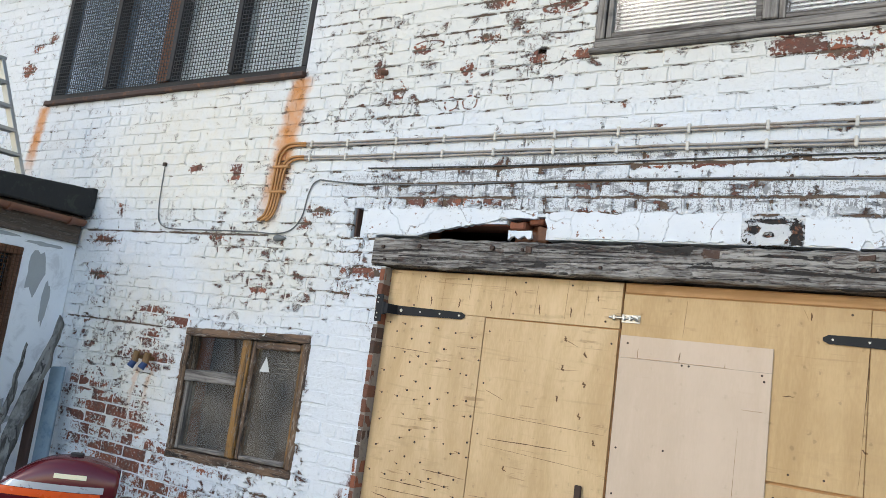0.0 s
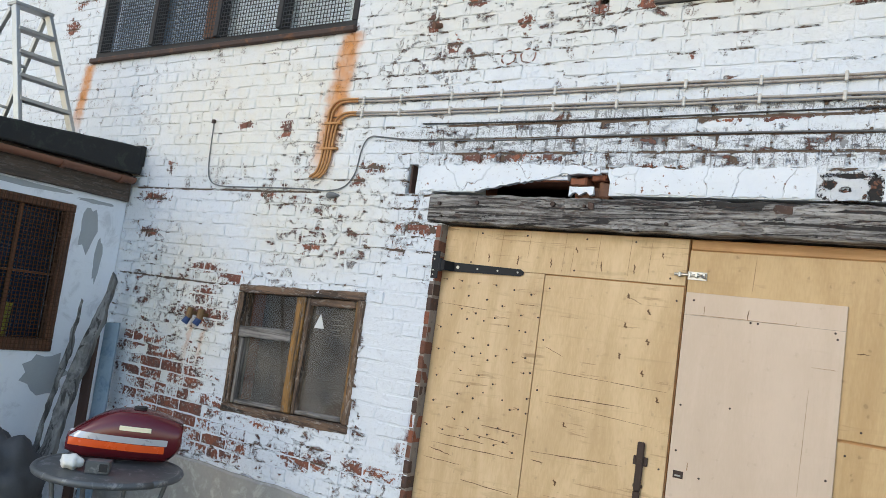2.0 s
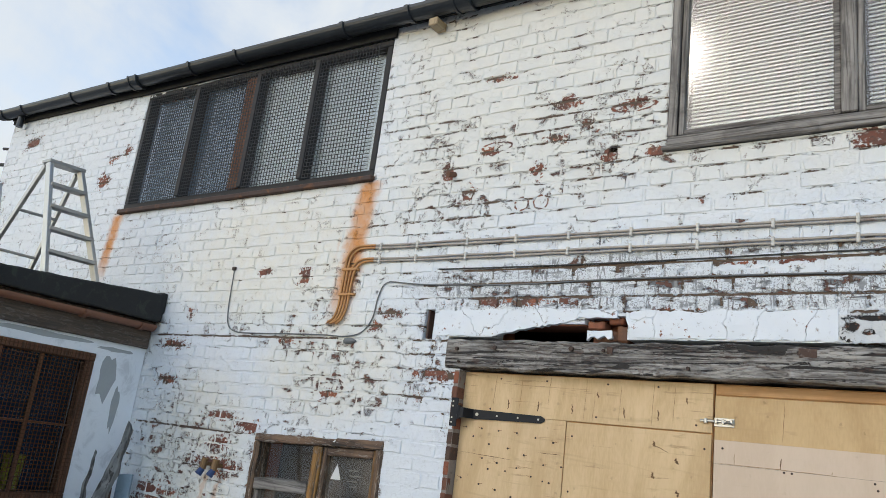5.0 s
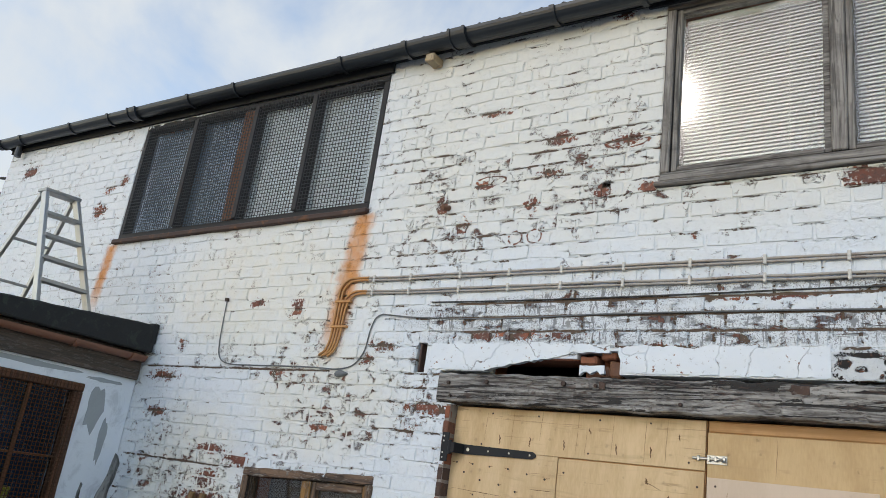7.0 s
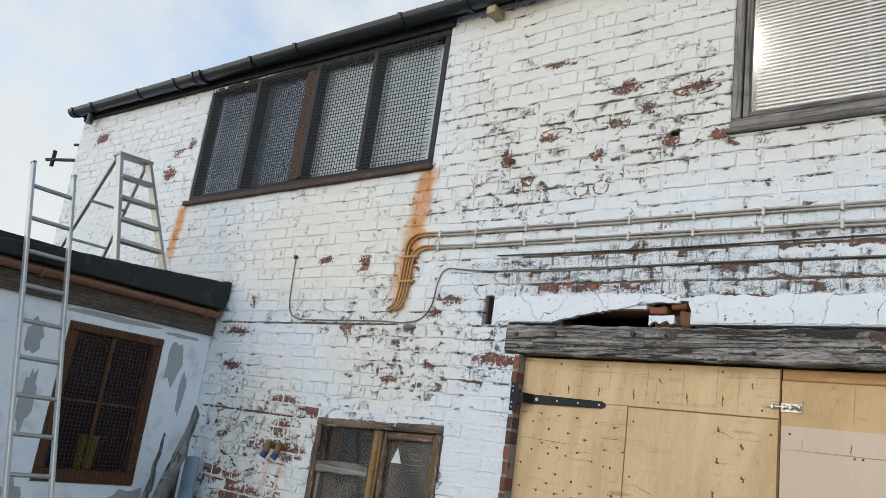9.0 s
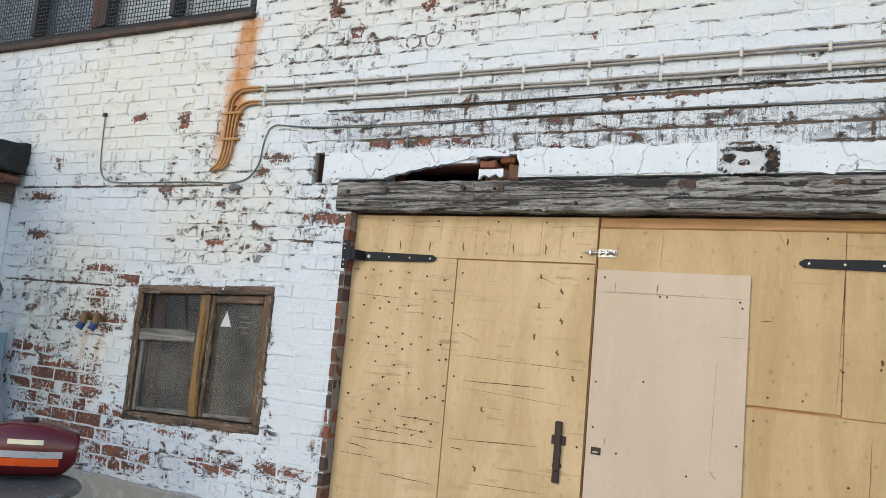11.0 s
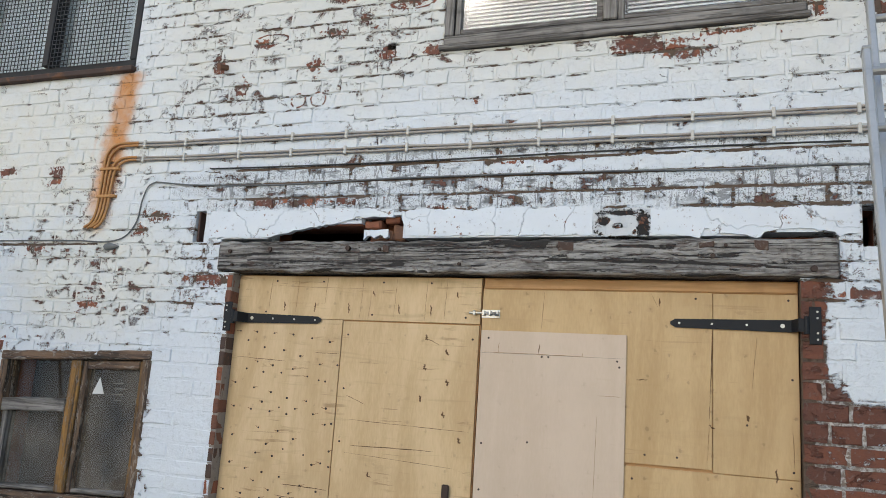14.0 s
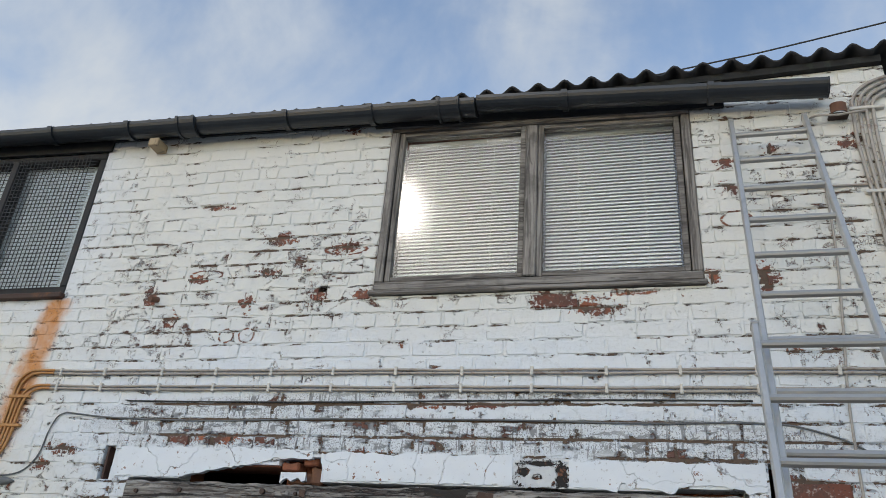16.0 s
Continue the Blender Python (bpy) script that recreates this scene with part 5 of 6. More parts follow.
w4 = part("window_frame", worn_box(AX - .08, AX + .012, -1.10, -0.39, 1.048, 1.13, 10, .002, 1), rust_frame, ann, "red-brown timber window frame")
part("head", worn_box(AX - .08, AX + .012, -1.10, -0.39, 2.03, 2.088, 10, .002, 1), rust_frame, w4)
for y0, y1 in ((-1.10, -1.035), (-0.455, -0.39)):
    part("stile", worn_box(AX - .08, AX + .010, y0, y1, 1.131, 2.029, 10, .002, 2), rust_frame, w4)
part("glazing_bar", boxed(AX - .06, AX - .02, -0.762, -0.742, 1.131, 2.029, .003), rust_frame, w4)
part("glazing_bar", boxed(AX - .06, AX - .022, -1.034, -0.763, 1.57, 1.585, .003), rust_frame, w4)
part("glazing_bar", boxed(AX - .06, AX - .022, -0.741, -0.456, 1.57, 1.585, .003), rust_frame, w4)
for y0, y1 in ((-1.034, -0.763), (-0.741, -0.456)):
    for z0, z1 in ((1.132, 1.569), (1.586, 2.028)):
        p = part("pane", boxed(AX - .045, AX - .041, y0, y1, z0, z1), glass_dark, w4)
        p.visible_shadow = False
bm = bmesh.new()
step = 0.027
for i in range(int(0.66 / step) + 1):
    y = -1.085 + i * step
    box(bm, AX + .0135, AX + .0165, y - .0019, y + .0019, 1.06, 2.08)
for i in range(int(1.0 / step) + 1):
    z = 1.065 + i * step
    box(bm, AX + .0165, AX + .0195, -1.09, -0.41, z - .0019, z + .0019)
part("wire_mesh", bm, wire_rust, w4, "rusty square wire mesh")
# inner walls out of view, coloured dark for the room's dimness
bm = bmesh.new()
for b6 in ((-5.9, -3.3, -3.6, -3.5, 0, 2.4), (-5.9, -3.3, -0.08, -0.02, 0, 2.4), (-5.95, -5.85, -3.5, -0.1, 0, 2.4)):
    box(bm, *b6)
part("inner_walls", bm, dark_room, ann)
# added sheet close behind the panes: the room's darkness as a colour
tagged(finish("dark_curtain", boxed(AX - .40, AX - .37, -1.4, -0.1, 1.0, 2.2), dark_room), "dark blue-grey sheet added for the dim room behind the outbuilding window", "curtain")
bk = thing("plastic_tub", "yellow plastic tub inside the outbuilding window", "tub")
bm = bmesh.new()
rod(bm, (AX - .25, -0.65, 1.10), (AX - .25, -0.65, 1.33), 0.058, 14, 0.066)
part("body", bm, yellow_plastic, bk)
bm = bmesh.new()
rod(bm, (AX - .25, -0.65, 1.331), (AX - .25, -0.65, 1.35), 0.07, 14)
part("lid", bm, yellow_plastic, bk)
tagged(finish("inner_shelf", boxed(AX - .5, AX - .205, -1.3, -0.2, 1.06, 1.10), room_board), "board shelf inside the outbuilding window", "shelf")
# partition added out of view, in the same dim colour
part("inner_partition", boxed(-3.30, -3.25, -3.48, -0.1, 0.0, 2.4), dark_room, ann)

# ---- ladders ----
def ladder(name, label, foot_l, foot_r, top_l, top_r, rungs, rail=(0.022, 0.040), group="", r=0.012, first=0.25, parent=None, gap=0.25):
    fl, fr, tl, tr = map(Vector, (foot_l, foot_r, top_l, top_r))
    lad = parent or thing(name, label, "ladder", group)
    across, along = (fr - fl).normalized(), ((tl + tr) / 2 - (fl + fr) / 2).normalized()
    out = along.cross(across).normalized()
    for a, b in ((fl, tl), (fr, tr)):
        d = (b - a).normalized()
        s = (across - d * across.dot(d)).normalized()
        o = d.cross(s)
        m = Matrix((s, o, d)).transposed().to_4x4()
        m.translation = (a + b) / 2
        L = (b - a).length
        bm = boxed(-rail[0] / 2, rail[0] / 2, -rail[1] / 2, rail[1] / 2, -L / 2, L / 2, .004, m=m)
        p = part("rail", bm, aluminium, lad)
        bm = boxed(-rail[0] / 2 - .002, rail[0] / 2 + .002, -rail[1] / 2 - .002, rail[1] / 2 + .002, L / 2 - .002, L / 2 + .012, .003, m=m)
        part("end_cap", bm, alu_dark, lad)
    L = ((tl + tr) / 2 - (fl + fr) / 2).length
    for i in range(rungs):
        f = (first + i * gap) / L
        if f < 0.985:
            a, b = fl.lerp(tl, f), fr.lerp(tr, f)
            d = (b - a)
            m = Matrix((d.normalized(), out, d.normalized().cross(out))).transposed().to_4x4()
            m.translation = (a + b) / 2
            part("rung", boxed(-d.length / 2, d.length / 2, -r * 1.1, r * 1.1, -r, r, .006, m=m), alu_dark, lad)
    return lad


# extension ladder against the wall: upper section behind the lower one
K = 0.50
wl = lambda x, z, dy=0.0: (x, -0.05 - (4.15 - z) * K + dy, z)
lad = ladder("extension_ladder", "aluminium extension ladder leaning against the painted wall", wl(2.865, 0.9, 0.03), wl(3.265, 0.9, 0.03), wl(3.040, 4.15), wl(3.384, 4.15), 15, group="ladders", first=0.06, gap=0.245)
ladder("", "", wl(2.80, 0.03, -0.06), wl(3.29, 0.03, -0.06), wl(2.928, 2.74, -0.06), wl(3.41, 2.74, -0.06), 13, parent=lad, gap=0.245)
C = 0.28
ll = lambda y, z: (-2.55 - (z - 2.4) * C, y, z)
ladder("roof_access_ladder", "aluminium ladder leaning against the outbuilding roof", ll(-1.42, 0.03), ll(-1.17, 0.03), ll(-1.60, 3.02), ll(-1.33, 3.02), 13, group="ladders", gap=0.225)

# stepladder on the flat roof
st = thing("stepladder", "aluminium stepladder standing open on the flat roof", "stepladder")
ft, tp = [Vector((-2.86, -0.83, 2.532)), Vector((-2.86, -0.43, 2.532))], [Vector((-3.15, -0.86, 3.42)), Vector((-3.15, -0.62, 3.435))]
def bar(name, a, b, w, d, mat, par, side=(0, 1, 0)):
    a, b = Vector(a), Vector(b)
    ax = (b - a).normalized()
    s = (Vector(side) - ax * Vector(side).dot(ax)).normalized()
    m = Matrix((s, ax.cross(s), ax)).transposed().to_4x4()
    m.translation = (a + b) / 2
    L = (b - a).length / 2
    return part(name, boxed(-w / 2, w / 2, -d / 2, d / 2, -L, L, .003, m=m), mat, par)
for a, b in zip(ft, tp):
    bar("front_leg", a, b, .030, .060, aluminium, st)
for i in range(5):
    f = 0.04 + i * 0.192
    a, b = ft[0].lerp(tp[0], f), ft[1].lerp(tp[1], f)
    bar("tread", a, b, .090, .026, alu_dark, st, (1, 0, 0))
bar("top_tread", tp[0] + Vector((-.02, -.02, .01)), tp[1] + Vector((-.02, .02, .01)), .12, .025, alu_dark, st, (1, 0, 0))
rf = [Vector((-3.95, -0.84, 2.532)), Vector((-3.95, -0.46, 2.532))]
for a, b in zip(rf, tp):
    bar("rear_leg", a, b + Vector((-.05, 0, -.02)), .026, .042, aluminium, st)
for f in (0.3, 0.62):
    bar("rear_brace", rf[0].lerp(tp[0], f), rf[1].lerp(tp[1], f), .02, .02, alu_dark, st, (1, 0, 0))

# ---- corner clutter ----
pl = thing("split_timber", "long grey split timber leaning in the corner", "plank")
def rough_post(a, b, w, d, seed, cuts=40, jag=0.007):
    a, b = Vector(a), Vector(b)
    L = (b - a).length
    bm = worn_box(-w / 2, w / 2, -d / 2, d / 2, 0, L, cuts, 0.018, 2, .004, seed)
    for v in bm.verts:
        t = v.co.z / L
        v.co.x *= 1 - 0.55 * max(0, t - 0.72) / 0.28
        v.co.x += jag * math.sin(t * 9 + seed)
        if t > 0.98:
            v.co.z += v.co.x * 1.5
    m = (b - a).to_track_quat("Z", "Y").to_matrix().to_4x4()
    bmesh.ops.transform(bm, matrix=Matrix.Translation(a) @ m, verts=bm.verts)
    return bm
part("baulk", rough_post((-2.26, -0.68, 0.0), (-2.55, -0.12, 1.63), 0.085, 0.05, 3), bark_grey, pl)
part("splinter", rough_post((-2.36, -0.62, 0.3), (-2.60, -0.30, 1.42), 0.035, 0.02, 5), bark_grey, pl)
bd = boxed(-0.055, 0.055, -0.012, 0.012, -0.65, 0.65, .003)
bmesh.ops.transform(bd, matrix=Matrix.Translation((-2.40, -0.17, 0.66)) @ pose(0, 0, 0, -9, -7, 20), verts=bd.verts)
tagged(finish("blue_board", bd, blue_board), "faded blue-grey board leaning in the corner", "board")
bd = boxed(-0.03, 0.03, -0.02, 0.02, -0.6, 0.6, .003)
bmesh.ops.transform(bd, matrix=Matrix.Translation((-2.45, -0.26, 0.61)) @ pose(0, 0, 0, -6, -5, 20), verts=bd.verts)
tagged(finish("brown_board", bd, brown_board), "dark brown board leaning in the corner", "board")

tagged(finish("plinth", worn_box(-2.65, 0.10, -0.035, 0.004, 0.0, 0.53, 60, .008, 0, .012), plinth_grey), "rough grey rendered plinth at the wall's foot", "plinth", kind="structure")

# garden table with the fuel tank on it
TC = Vector((-1.03, -0.98, 0.67))
tb = thing("garden_table", "round grey metal garden table", "table")
bm = bmesh.new()
rod(bm, TC + Vector((0, 0, -.022)), TC + Vector((0, 0, -.004)), 0.335, 40)
part("tabletop", bm, table_grey, tb)
ring = [(TC.x + .345 * math.cos(6.2832 * k / 36), TC.y + .345 * math.sin(6.2832 * k / 36), TC.z - .016) for k in range(37)]
part("rim", tube(ring, 0.018, 8, 1), table_grey, tb, smooth_faces=True)
for k in range(4):
    a = 0.6 + 6.2832 * k / 4
    part("leg", tube([(TC.x + .30 * math.cos(a), TC.y + .30 * math.sin(a), 0.65), (TC.x + .26 * math.cos(a), TC.y + .26 * math.sin(a), 0.4), (TC.x + .33 * math.cos(a), TC.y + .33 * math.sin(a), 0.0)], .012), table_grey, tb, smooth_faces=True)
ring = [(TC.x + .27 * math.cos(6.2832 * k / 24), TC.y + .27 * math.sin(6.2832 * k / 24), 0.42) for k in range(25)]
part("leg_ring", tube(ring, 0.009, 6, 1), table_grey, tb, smooth_faces=True)

# motorcycle tank: lofted from sections along its length
tk = thing("fuel_tank", "dark red motorcycle fuel tank with orange and silver stripes", "fuel tank")
TM = Matrix.Translation((-1.14, -0.84, 0.672)) @ pose(0, 0, 0, 0, 0, 53) @ Matrix.Diagonal((0.90, 1.05, 1.15, 1))
def tank_section(u):
    """Half width, top and bottom at u from 0 (narrow front) to 1 (tail)."""
    w = 0.055 + 0.075 * math.sin(min(1, u * 1.25 + 0.12) * math.pi / 2) * (1 - 0.25 * max(0, u - .7) / .3)
    top = 0.10 + 0.135 * math.sin(min(1.0, (u + 0.02) * 1.9) * math.pi / 2) - 0.045 * max(0, (u - .6) / .4) ** 2
    bot = 0.005 + 0.03 * (1 - min(1, u * 6)) + 0.055 * max(0, (u - .85) / .15) ** 2
    return w, top, bot
def tank_shell(grow=0.0, u0=0.0, u1=1.0):
    rows = []
    for i in range(25):
        u = u0 + (u1 - u0) * i / 24
        w, top, bot = tank_section(u)
        x = -0.31 + 0.62 * u
        row = []
        for k in range(24):
            a = 6.2832 * k / 24
            ca, sa = math.cos(a), math.sin(a)
            sq = lambda v, p: math.copysign(abs(v) ** p, v)
            y, z = (w + grow) * sq(ca, .62), (top + bot) / 2 + ((top - bot) / 2 + grow) * sq(sa, .72)
            row.append((x + (0.03 * (z - .12) if u > .8 else 0), y, z))
        rows.append(row)
    return rows
rows = tank_shell()
bm = bmesh.new()
vr = [[bm.verts.new(TM @ Vector(p)) for p in row] for row in rows]
for a, c in zip(vr, vr[1:]):
    for k in range(24):
        bm.faces.new((a[k], a[(k + 1) % 24], c[(k + 1) % 24], c[k]))
bm.faces.new(vr[0])
bm.faces.new(vr[-1])
part("shell", bm, tank_red, tk, smooth_faces=True)
def tank_band(name, mat, z0, z1, u0, u1, label):
    """A stripe that follows the flank of the shell."""
    bm = bmesh.new()
    prev = None
    for i in range(25):
        u = u0 + (u1 - u0) * i / 24
        w, top, bot = tank_section(u)
        mid, half = (top + bot) / 2, (top - bot) / 2
        pts = []
        for z in (z0, (z0 + z1) / 2, z1):
            z += 0.012 * (1 - u)
            s = max(-1, min(1, (z - mid) / half))
            ss = math.copysign(abs(s) ** (1 / .72), s)
            y = -(w * max(0.05, 1 - ss * ss) ** 0.31 + 0.0015)
            pts.append(bm.verts.new(TM @ Vector((-0.31 + 0.62 * u, y, z))))
        if prev:
            for k in (0, 1):
                bm.faces.new((prev[k], prev[k + 1], pts[k + 1], pts[k]))
        prev = pts
    part(name, bm, mat, tk, label, smooth_faces=True)
tank_band("stripe", stripe_orange, 0.055, 0.088, 0.02, 0.86, "orange stripe")
tank_band("stripe", stripe_silver, 0.090, 0.118, 0.02, 0.88, "silver-grey stripe")
tank_band("emblem", letter_cream, 0.145, 0.165, 0.44, 0.72, "cream maker's lettering drawn as a bar")
bm = bmesh.new()
rod(bm, TM @ Vector((0.06, 0, 0.228)), TM @ Vector((0.06, 0, 0.246)), 0.034, 18)
part("filler_cap", bm, black_steel, tk)

sw = thing("small_metal_box", "small grey metal box on the table", "box")
BM = Matrix.Translation((-0.95, -1.10, 0.667)) @ pose(0, 0, 0, 0, 0, 45)
part("body", boxed(-.055, .055, -.035, .035, 0, .06, .004, m=BM), table_grey, sw)
part("socket", boxed(.01, .048, -.038, -.0352, .012, .05, m=BM), black_steel, sw)
bm = bmesh.new()
bmesh.ops.create_icosphere(bm, subdivisions=3, radius=1.0)
for v in bm.verts:
    n = 1 + 0.25 * math.sin(v.co.x * 5) * math.cos(v.co.y * 6) + 0.1 * noise.noise(v.co * 3)
    v.co = Vector((-1.07 + v.co.x * .06 * n, -1.17 + v.co.y * .05 * n, 0.702 + v.co.z * .034 * n))
tagged(finish("crumpled_cloth", bm, soft_white, smooth_faces=True), "crumpled white cloth on the garden table", "cloth")

# dark covered heap by the table, a sack beyond it and a pole
def heap(name, label, category, x, y, rx, ry, z, rz, mat, seed):
    bm = bmesh.new()
    bmesh.ops.create_icosphere(bm, subdivisions=4, radius=1.0)
    for v in bm.verts:
        n = 1 + 0.22 * noise.noise(v.co * 2.2 + Vector((seed, 0, 0))) + 0.10 * noise.noise(v.co * 6)
        v.co = Vector((x + v.co.x * rx * n, y + v.co.y * ry * n, max(0, z + v.co.z * rz * n)))
    tagged(finish(name, bm, mat, smooth_faces=True), label, category)


heap("tarpaulin_cover", "creased dark grey tarpaulin beside the garden table", "tarpaulin", -2.02, -1.02, .26, .27, 0.30, .36, dark_tarp, 0)
heap("refuse_sack", "black plastic sack by the foot of the ladder", "sack", -2.24, -1.48, .18, .18, 0.28, .30, black_steel, 4)
bm = bmesh.new()
rod(bm, (-1.15, -1.42, 0.012), (-1.98, -1.20, 0.60), 0.014, 8)
tagged(finish("black_pole", bm, black_steel), "black metal pole leaning on the dark tarpaulin", "pole")
# wire overhead
tagged(finish("overhead_wire", tube([(14, 4, 9.95), (5.2, 4, 8.24), (3.5, 4, 7.945), (2.2, 4, 7.75), (1.2, 4, 7.62), (0.9, 4.1, 7.2), (0.85, 4.3, 5.28)], 0.010), cable_black, smooth_faces=True), "thin black wire strung over the roof", "wire")

# ---- smooth render band over the lintel ----
def render_slab(name, x0, x1, zt, zb, ragged, seed, y=-0.004, label="white-painted render over the lintel"):
    """A skin of render whose lower edge is broken away; ragged: depth of the break along its length (0 to 1)."""
    bm = bmesh.new()
    n = max(6, int((x1 - x0) / 0.018))
    cols = []
    for i in range(n + 1):
        f = i / n
        x = x0 + (x1 - x0) * f
        lo = zb + ragged(f) + 0.010 * noise.noise(Vector((x * 23, seed, 0))) + 0.006 * noise.noise(Vector((x * 61, seed, 3)))
        hi = zt + 0.016 * noise.noise(Vector((x * 9, seed + 5, 0))) + 0.008 * noise.noise(Vector((x * 40, seed + 5, 0)))
        lo = min(lo, hi - 0.02)
        row = []
        for k in range(5):
            z = lo + (hi - lo) * k / 4
            bulge = 0.004 * noise.noise(Vector((x * 6, z * 14, seed)))
            row.append(bm.verts.new((x, y + bulge, z)))
        row.append(bm.verts.new((x, 0.01, hi)))
        row.append(bm.verts.new((x, 0.03, lo)))
        cols.append(row)
    for a, c in zip(cols, cols[1:]):
        for k in range(5):
            bm.faces.new((a[k], c[k], c[k + 1], a[k + 1]))
        bm.faces.new((a[0], c[0], c[6], a[6]))
    for e in (cols[0], cols[-1]):
        bm.faces.new(e)
    return part(name, bm, paint_joint_smooth, wall, label)


nt, b = material("white_render_coat")
pos = node(nt, "ShaderNodeNewGeometry").outputs["Position"]
a1, a2 = noisy(nt, 7, 6, 0.6, pos, 0.5), noisy(nt, 38, 6, 0.7, pos)
c = mixc(nt, a1, (0.62, 0.66, 0.71), (0.74, 0.76, 0.78))
c = mixc(nt, mth(nt, "MULTIPLY", smooth(nt, a2, 0.58, 0.66), 0.5), c, (0.30, 0.28, 0.26))
crk = node(nt, "ShaderNodeTexVoronoi", feature="DISTANCE_TO_EDGE", in_Scale=3.2, in_Vector=node(nt, "ShaderNodeVectorMath", operation="MULTIPLY_ADD", in_0=node(nt, "ShaderNodeTexNoise", in_Vector=pos, in_Scale=9.0, in_Detail=5.0).outputs["Color"], in_1=(0.16, 0.16, 0.16), in_2=pos).outputs[0]).outputs["Distance"]
line = mth(nt, "SUBTRACT", 1.0, smooth(nt, crk, 0.0, 0.012))
c = mixc(nt, mth(nt, "MULTIPLY", line, mth(nt, "MULTIPLY", smooth(nt, a1, 0.46, 0.56), 0.8)), c, (0.10, 0.08, 0.07))
c = mixc(nt, smooth(nt, mth(nt, "MULTIPLY_ADD", a2, 0.6, mth(nt, "MULTIPLY", a1, 0.5)), 0.645, 0.665), c, (0.22, 0.10, 0.06))
nt.links.new(c, b.inputs["Base Color"])
b.inputs["Roughness"].default_value = 0.65
bumped(nt, b, mth(nt, "SUBTRACT", a1, line), 0.6, 0.006)
paint_joint_smooth = MATS["white_render_coat"]
render_slab("render_band", -0.06, 1.0, 2.478, 2.336, lambda f: 0.070 * max(0.0, min(1.0, (f - 0.35) / 0.36)) ** 0.75 + 0.030 * max(0.0, min(1.0, (f - 0.72) / 0.10)), 1)
render_slab("render_band", 1.045, 1.965, 2.468, 2.334, lambda f: 0.09 * max(0.0, 1 - f * 22) + 0.004, 2)
render_slab("render_band", 2.215, 3.02, 2.452, 2.332, lambda f: 0.008 * math.sin(f * 20) + (0.035 if 0.25 < f < 0.3 else 0) + (0.022 if 0.55 < f < 0.9 else 0), 3)
render_slab("render_lump", 0.845, 0.975, 2.372, 2.326, lambda f: 0.02 * abs(math.sin(f * 7)), 4, 0.006, "loose lump of white render")
nt, b = material("pitted_render")
pos = node(nt, "ShaderNodeNewGeometry").outputs["Position"]
a1, a2 = noisy(nt, 30, 6, 0.7, pos, 0.5), noisy(nt, 110, 5, 0.7, pos)
far_out = mth(nt, "MULTIPLY_ADD", mth(nt, "SUBTRACT", a1, 0.5), 2.2, blobs(nt, pos, [(2.09, 2.385, .115, .066)]))
mid_pit = mth(nt, "MULTIPLY_ADD", mth(nt, "SUBTRACT", a1, 0.5), 2.0, blobs(nt, pos, [(2.075, 2.378, .022, .014), (2.15, 2.345, .012, .02)]))
pit = mth(nt, "MAXIMUM", mth(nt, "MULTIPLY", smooth(nt, far_out, 0.90, 0.95), mth(nt, "SUBTRACT", 1.0, smooth(nt, far_out, 1.06, 1.14))), mth(nt, "SUBTRACT", 1.0, smooth(nt, mid_pit, 0.9, 1.1)))
pit = mth(nt, "MULTIPLY", pit, smooth(nt, noisy(nt, 17, 5, 0.65, pos, 0.8), 0.44, 0.50))
flaked = mth(nt, "MULTIPLY_ADD", mth(nt, "SUBTRACT", a1, 0.5), 3.0, blobs(nt, pos, [(2.185, 2.385, .03, .06), (2.02, 2.40, .035, .02), (2.10, 2.435, .07, .012)]))
pit = mth(nt, "MAXIMUM", pit, mth(nt, "SUBTRACT", 1.0, smooth(nt, flaked, 0.85, 0.95)))
pit = mth(nt, "MAXIMUM", pit, smooth(nt, a2, 0.66, 0.70))
nt.links.new(mixc(nt, pit, mixc(nt, a1, (0.55, 0.56, 0.57), (0.72, 0.73, 0.74)), mixc(nt, smooth(nt, a1, 0.5, 0.6), (0.02, 0.017, 0.015), (0.20, 0.08, 0.045))), b.inputs["Base Color"])
b.inputs["Roughness"].default_value = 0.85
bumped(nt, b, mth(nt, "SUBTRACT", a1, pit), 1.0, 0.012)
pitted = render_slab("render_lump", 1.955, 2.225, 2.455, 2.334, lambda f: 0.0, 9, -0.001, "pitted, broken patch of render")
pitted.data.materials[0] = MATS["pitted_render"]
for i, (x, z, w, h) in enumerate(((0.885, 2.40, .09, .045), (1.02, 2.365, .06, .075), (0.985, 2.425, .08, .032), (0.93, 2.35, .12, .05))):
    part("rubble_brick", worn_box(x - w / 2, x + w / 2, 0.018 + .012 * (i % 2), 0.115, z - h / 2, z + h / 2, 7, .014, 0, .008, i + 3), rust_board if i % 2 else cavity_brick, wall, "broken red brick")

# ---- the bricks of the wall ----
COURSE, LONG, SHORT, GAP = 0.0795, 0.235, 0.1175, 0.0066
HOLES = OPENINGS + POCKETS + [(-0.055, 3.025, 2.331, 2.455)]
rng = random.Random(21)


def minus(rect, hole):
    x0, x1, z0, z1 = rect
    a, c, e, f = hole
    if a >= x1 or c <= x0 or e >= z1 or f <= z0:
        return [rect]
    out = []
    if a > x0:
        out.append((x0, a, z0, z1))
    if c < x1:
        out.append((c, x1, z0, z1))
    m0, m1 = max(a, x0), min(c, x1)
    if e > z0:
        out.append((m0, m1, z0, e))
    if f < z1:
        out.append((m0, m1, f, z1))
    return out


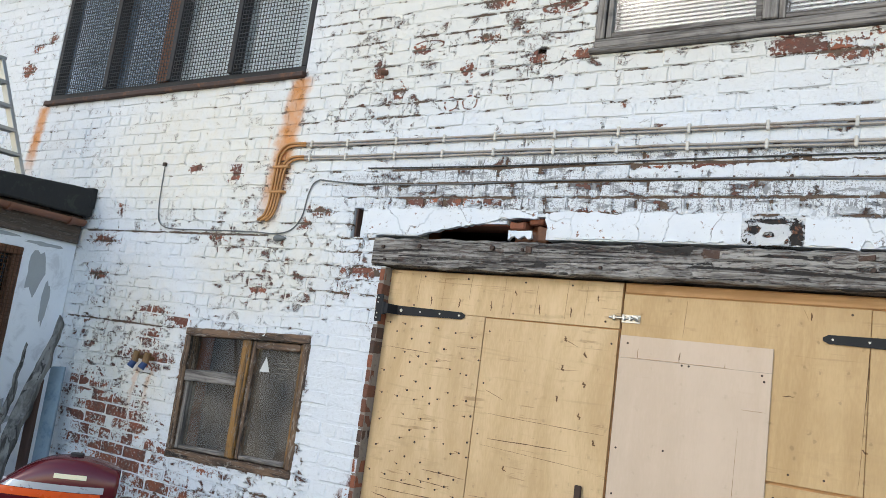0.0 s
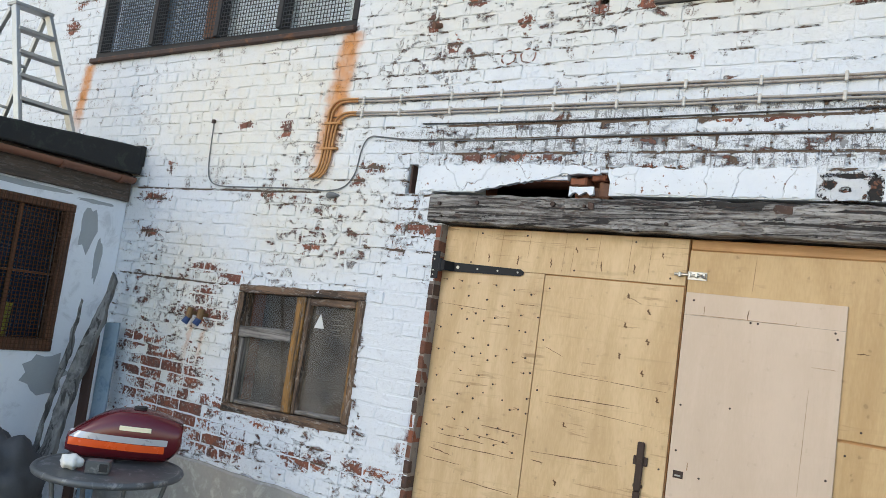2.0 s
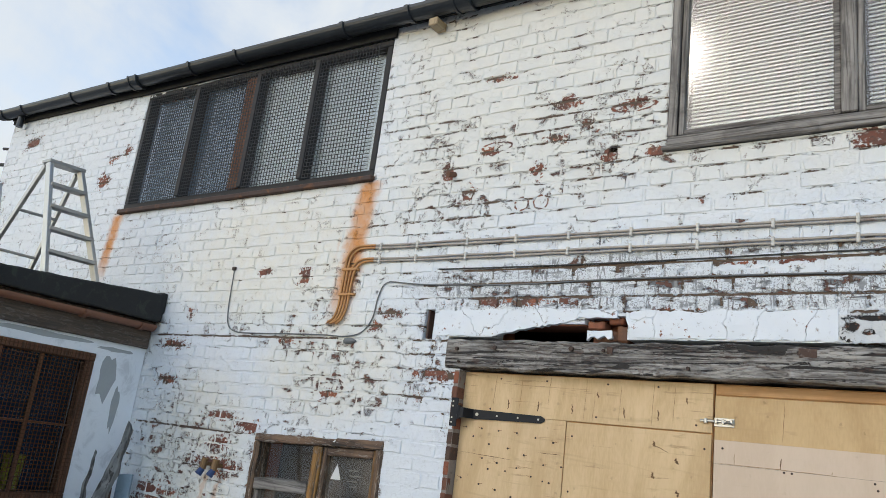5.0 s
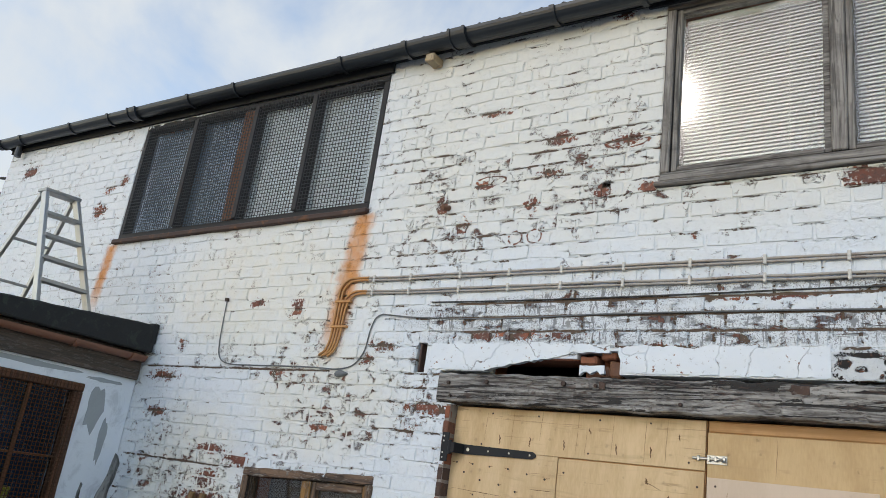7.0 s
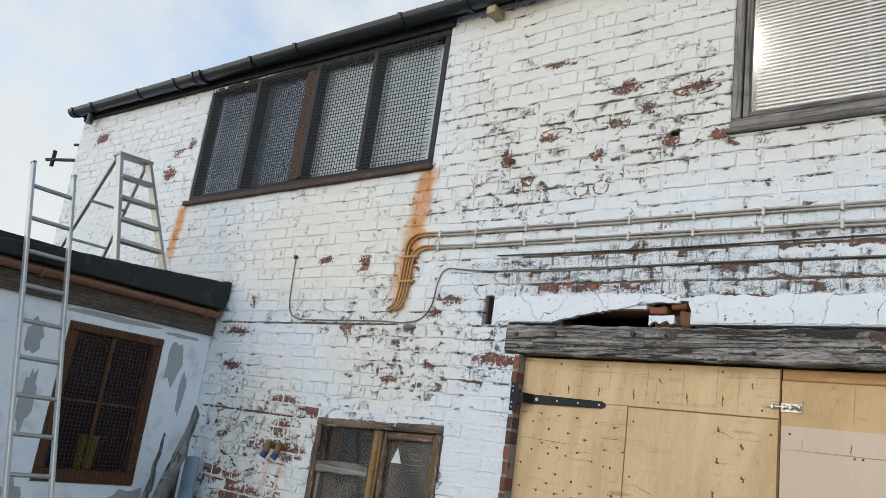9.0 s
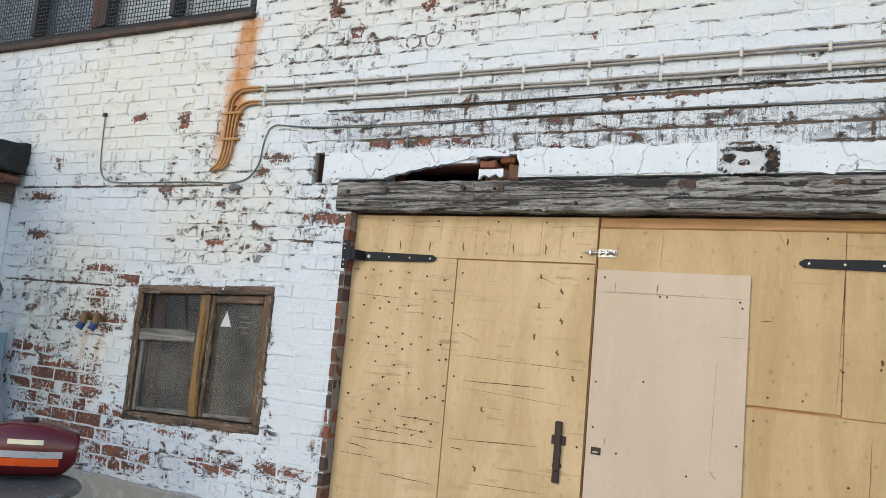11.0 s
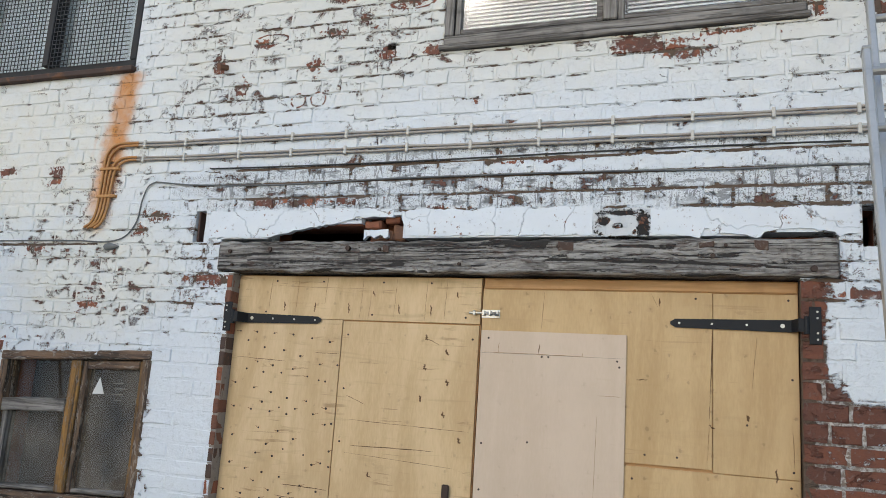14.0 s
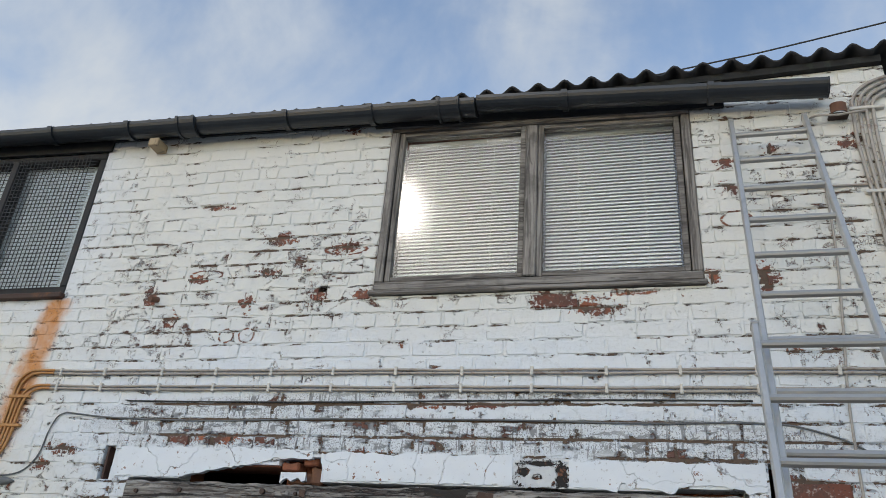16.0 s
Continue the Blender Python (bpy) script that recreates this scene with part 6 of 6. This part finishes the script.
def brick_verts(w, h, r):
    """A brick's proud front, centred in x and z, face at y = 0: a ragged ring of RING corners, its arris, and the middle."""
    n = 4
    ring = [(-w / 2 + w * k / n, -h / 2) for k in range(n)] + [(w / 2, -h / 2), (w / 2, 0)] + [(w / 2 - w * k / n, h / 2) for k in range(n)] + [(-w / 2, h / 2), (-w / 2, 0)]
    j = lambda t: r.uniform(-t, t)
    small = min(1.0, w / 0.1, h / 0.06)
    tip = r.uniform(-.0022, .0022)
    ring = [(x + j(.0022) * small, z + j(.0024) * small) for x, z in ring]
    vs = []
    for x, z in ring:
        e = r.uniform(.003, .0085) * small
        vs.append((x - math.copysign(e, x) if abs(x) > 1e-3 else x, tip * x / (w / 2) + j(.0012), z - math.copysign(e, z) if abs(z) > 1e-3 else z))
    vs += [(x, 0.0065, z) for x, z in ring]
    return vs


RING = 12
FACES = [tuple(range(RING))] + [(k, RING + k, RING + (k + 1) % RING, (k + 1) % RING) for k in range(RING)]


def edge_mark(me):
    """Marks the worn arris round each brick's face."""
    at = me.attributes.new("edge", "FLOAT", "POINT")
    at.data.foreach_set("value", [0.0 if i % (2 * RING) < RING else 1.0 for i in range(len(me.vertices))])


whole, cut = [], []
for row in range(int((TOP + rise(WALL_L)) / COURSE) + 1):
    z0, z_full = row * COURSE + GAP / 2, (row + 1) * COURSE - GAP / 2
    head = row % 4 == 3
    step = SHORT if head else LONG
    x = WALL_L - (SHORT / 2 if row % 2 else 0) - (rng.uniform(0, .02))
    while x < WALL_R:
        w = step * rng.uniform(0.97, 1.03)
        z1 = min(z_full, TOP + rise(x + w / 2) - 0.004)
        rects = [(max(x + GAP / 2, WALL_L), min(x + w - GAP / 2, WALL_R), z0, z1)]
        if rects[0][1] - rects[0][0] > 0.02 and z1 - z0 > 0.02:
            full = abs(rects[0][1] - rects[0][0] - (w - GAP)) < 1e-6 and z1 - z0 > COURSE - GAP - 1e-4
            for hl in HOLES:
                rects = [q for r0 in rects for q in minus(r0, hl)]
            if full and len(rects) == 1 and abs((rects[0][1] - rects[0][0]) - (w - GAP)) < 1e-6 and rects[0][3] - rects[0][2] > COURSE - GAP - 1e-4:
                whole.append((rects[0], head))
            else:
                cut += [q for q in rects if q[1] - q[0] > 0.012 and q[3] - q[2] > 0.012]
        x += w
near = [q for q in whole if -0.5 < q[0][0] < 3.1 and 2.45 < q[0][2] < 4.3][:300]
chosen = set(map(id, near))
kinds = {}
for head in (False, True):
    kinds[head] = []
    for i in range(8):
        me = bpy.data.meshes.new("brick")
        me.from_pydata(brick_verts((SHORT if head else LONG) - GAP, COURSE - GAP, rng), [], FACES)
        edge_mark(me)
        me.materials.append(paint_brick)
        kinds[head].append(me)
verts, faces = [], []
for q in whole + [(c, False) for c in cut]:
    if id(q) in chosen:
        continue
    (x0, x1, z0, z1), _ = q
    o = len(verts)
    dy = rng.uniform(-.0025, .0025)
    verts += [(v[0] + (x0 + x1) / 2, v[1] + dy, v[2] + (z0 + z1) / 2) for v in brick_verts(x1 - x0, z1 - z0, rng)]
    faces += [tuple(o + k for k in f) for f in FACES]
me = bpy.data.meshes.new("brickwork")
me.from_pydata(verts, [], faces)
edge_mark(me)
me.materials.append(paint_brick)
ob = tagged(new("brickwork", me), "white-painted bricks, bare red where the paint peeled", kind="stuff")
ob.parent = wall
for q in near:
    (x0, x1, z0, z1), head = q
    ob = new("brick", rng.choice(kinds[head]))
    ob.parent = wall
    full = (SHORT if head else LONG) - GAP
    ob.matrix_basis = Matrix.Translation(((x0 + x1) / 2, rng.uniform(-.0025, .0025), (z0 + z1) / 2)) @ Matrix.Diagonal(((x1 - x0) / full, 1, 1, 1))
part("slot_lining", worn_box(-0.150, -0.138, 0.012, 0.117, 2.317, 2.483, 4, .002, 2, .003), brown_board, wall)
part("slot_lining", worn_box(0.302, 0.828, 0.02, 0.117, 2.398, 2.412, 8, .003, 0, .003), cavity_brick, wall)
# bricks of the door's jamb, unpainted, on dark mortar
part("jamb_mortar", boxed(0.089, 0.1182, 0.0005, 0.116, 0.0, 2.148), jamb_mortar, wall)
for row in range(int(2.15 / COURSE)):
    z = (row + 0.5) * COURSE
    part("jamb_brick", worn_box(0.085, 0.1187, -0.005 + .004 * rng.random(), 0.118, z - .0360 + .003 * rng.random(), z + .0360 - .003 * rng.random(), 6, .003, 1, .005, row), rng.choice((jamb_brown, jamb_red, jamb_red, jamb_brown, jamb_black)), wall)
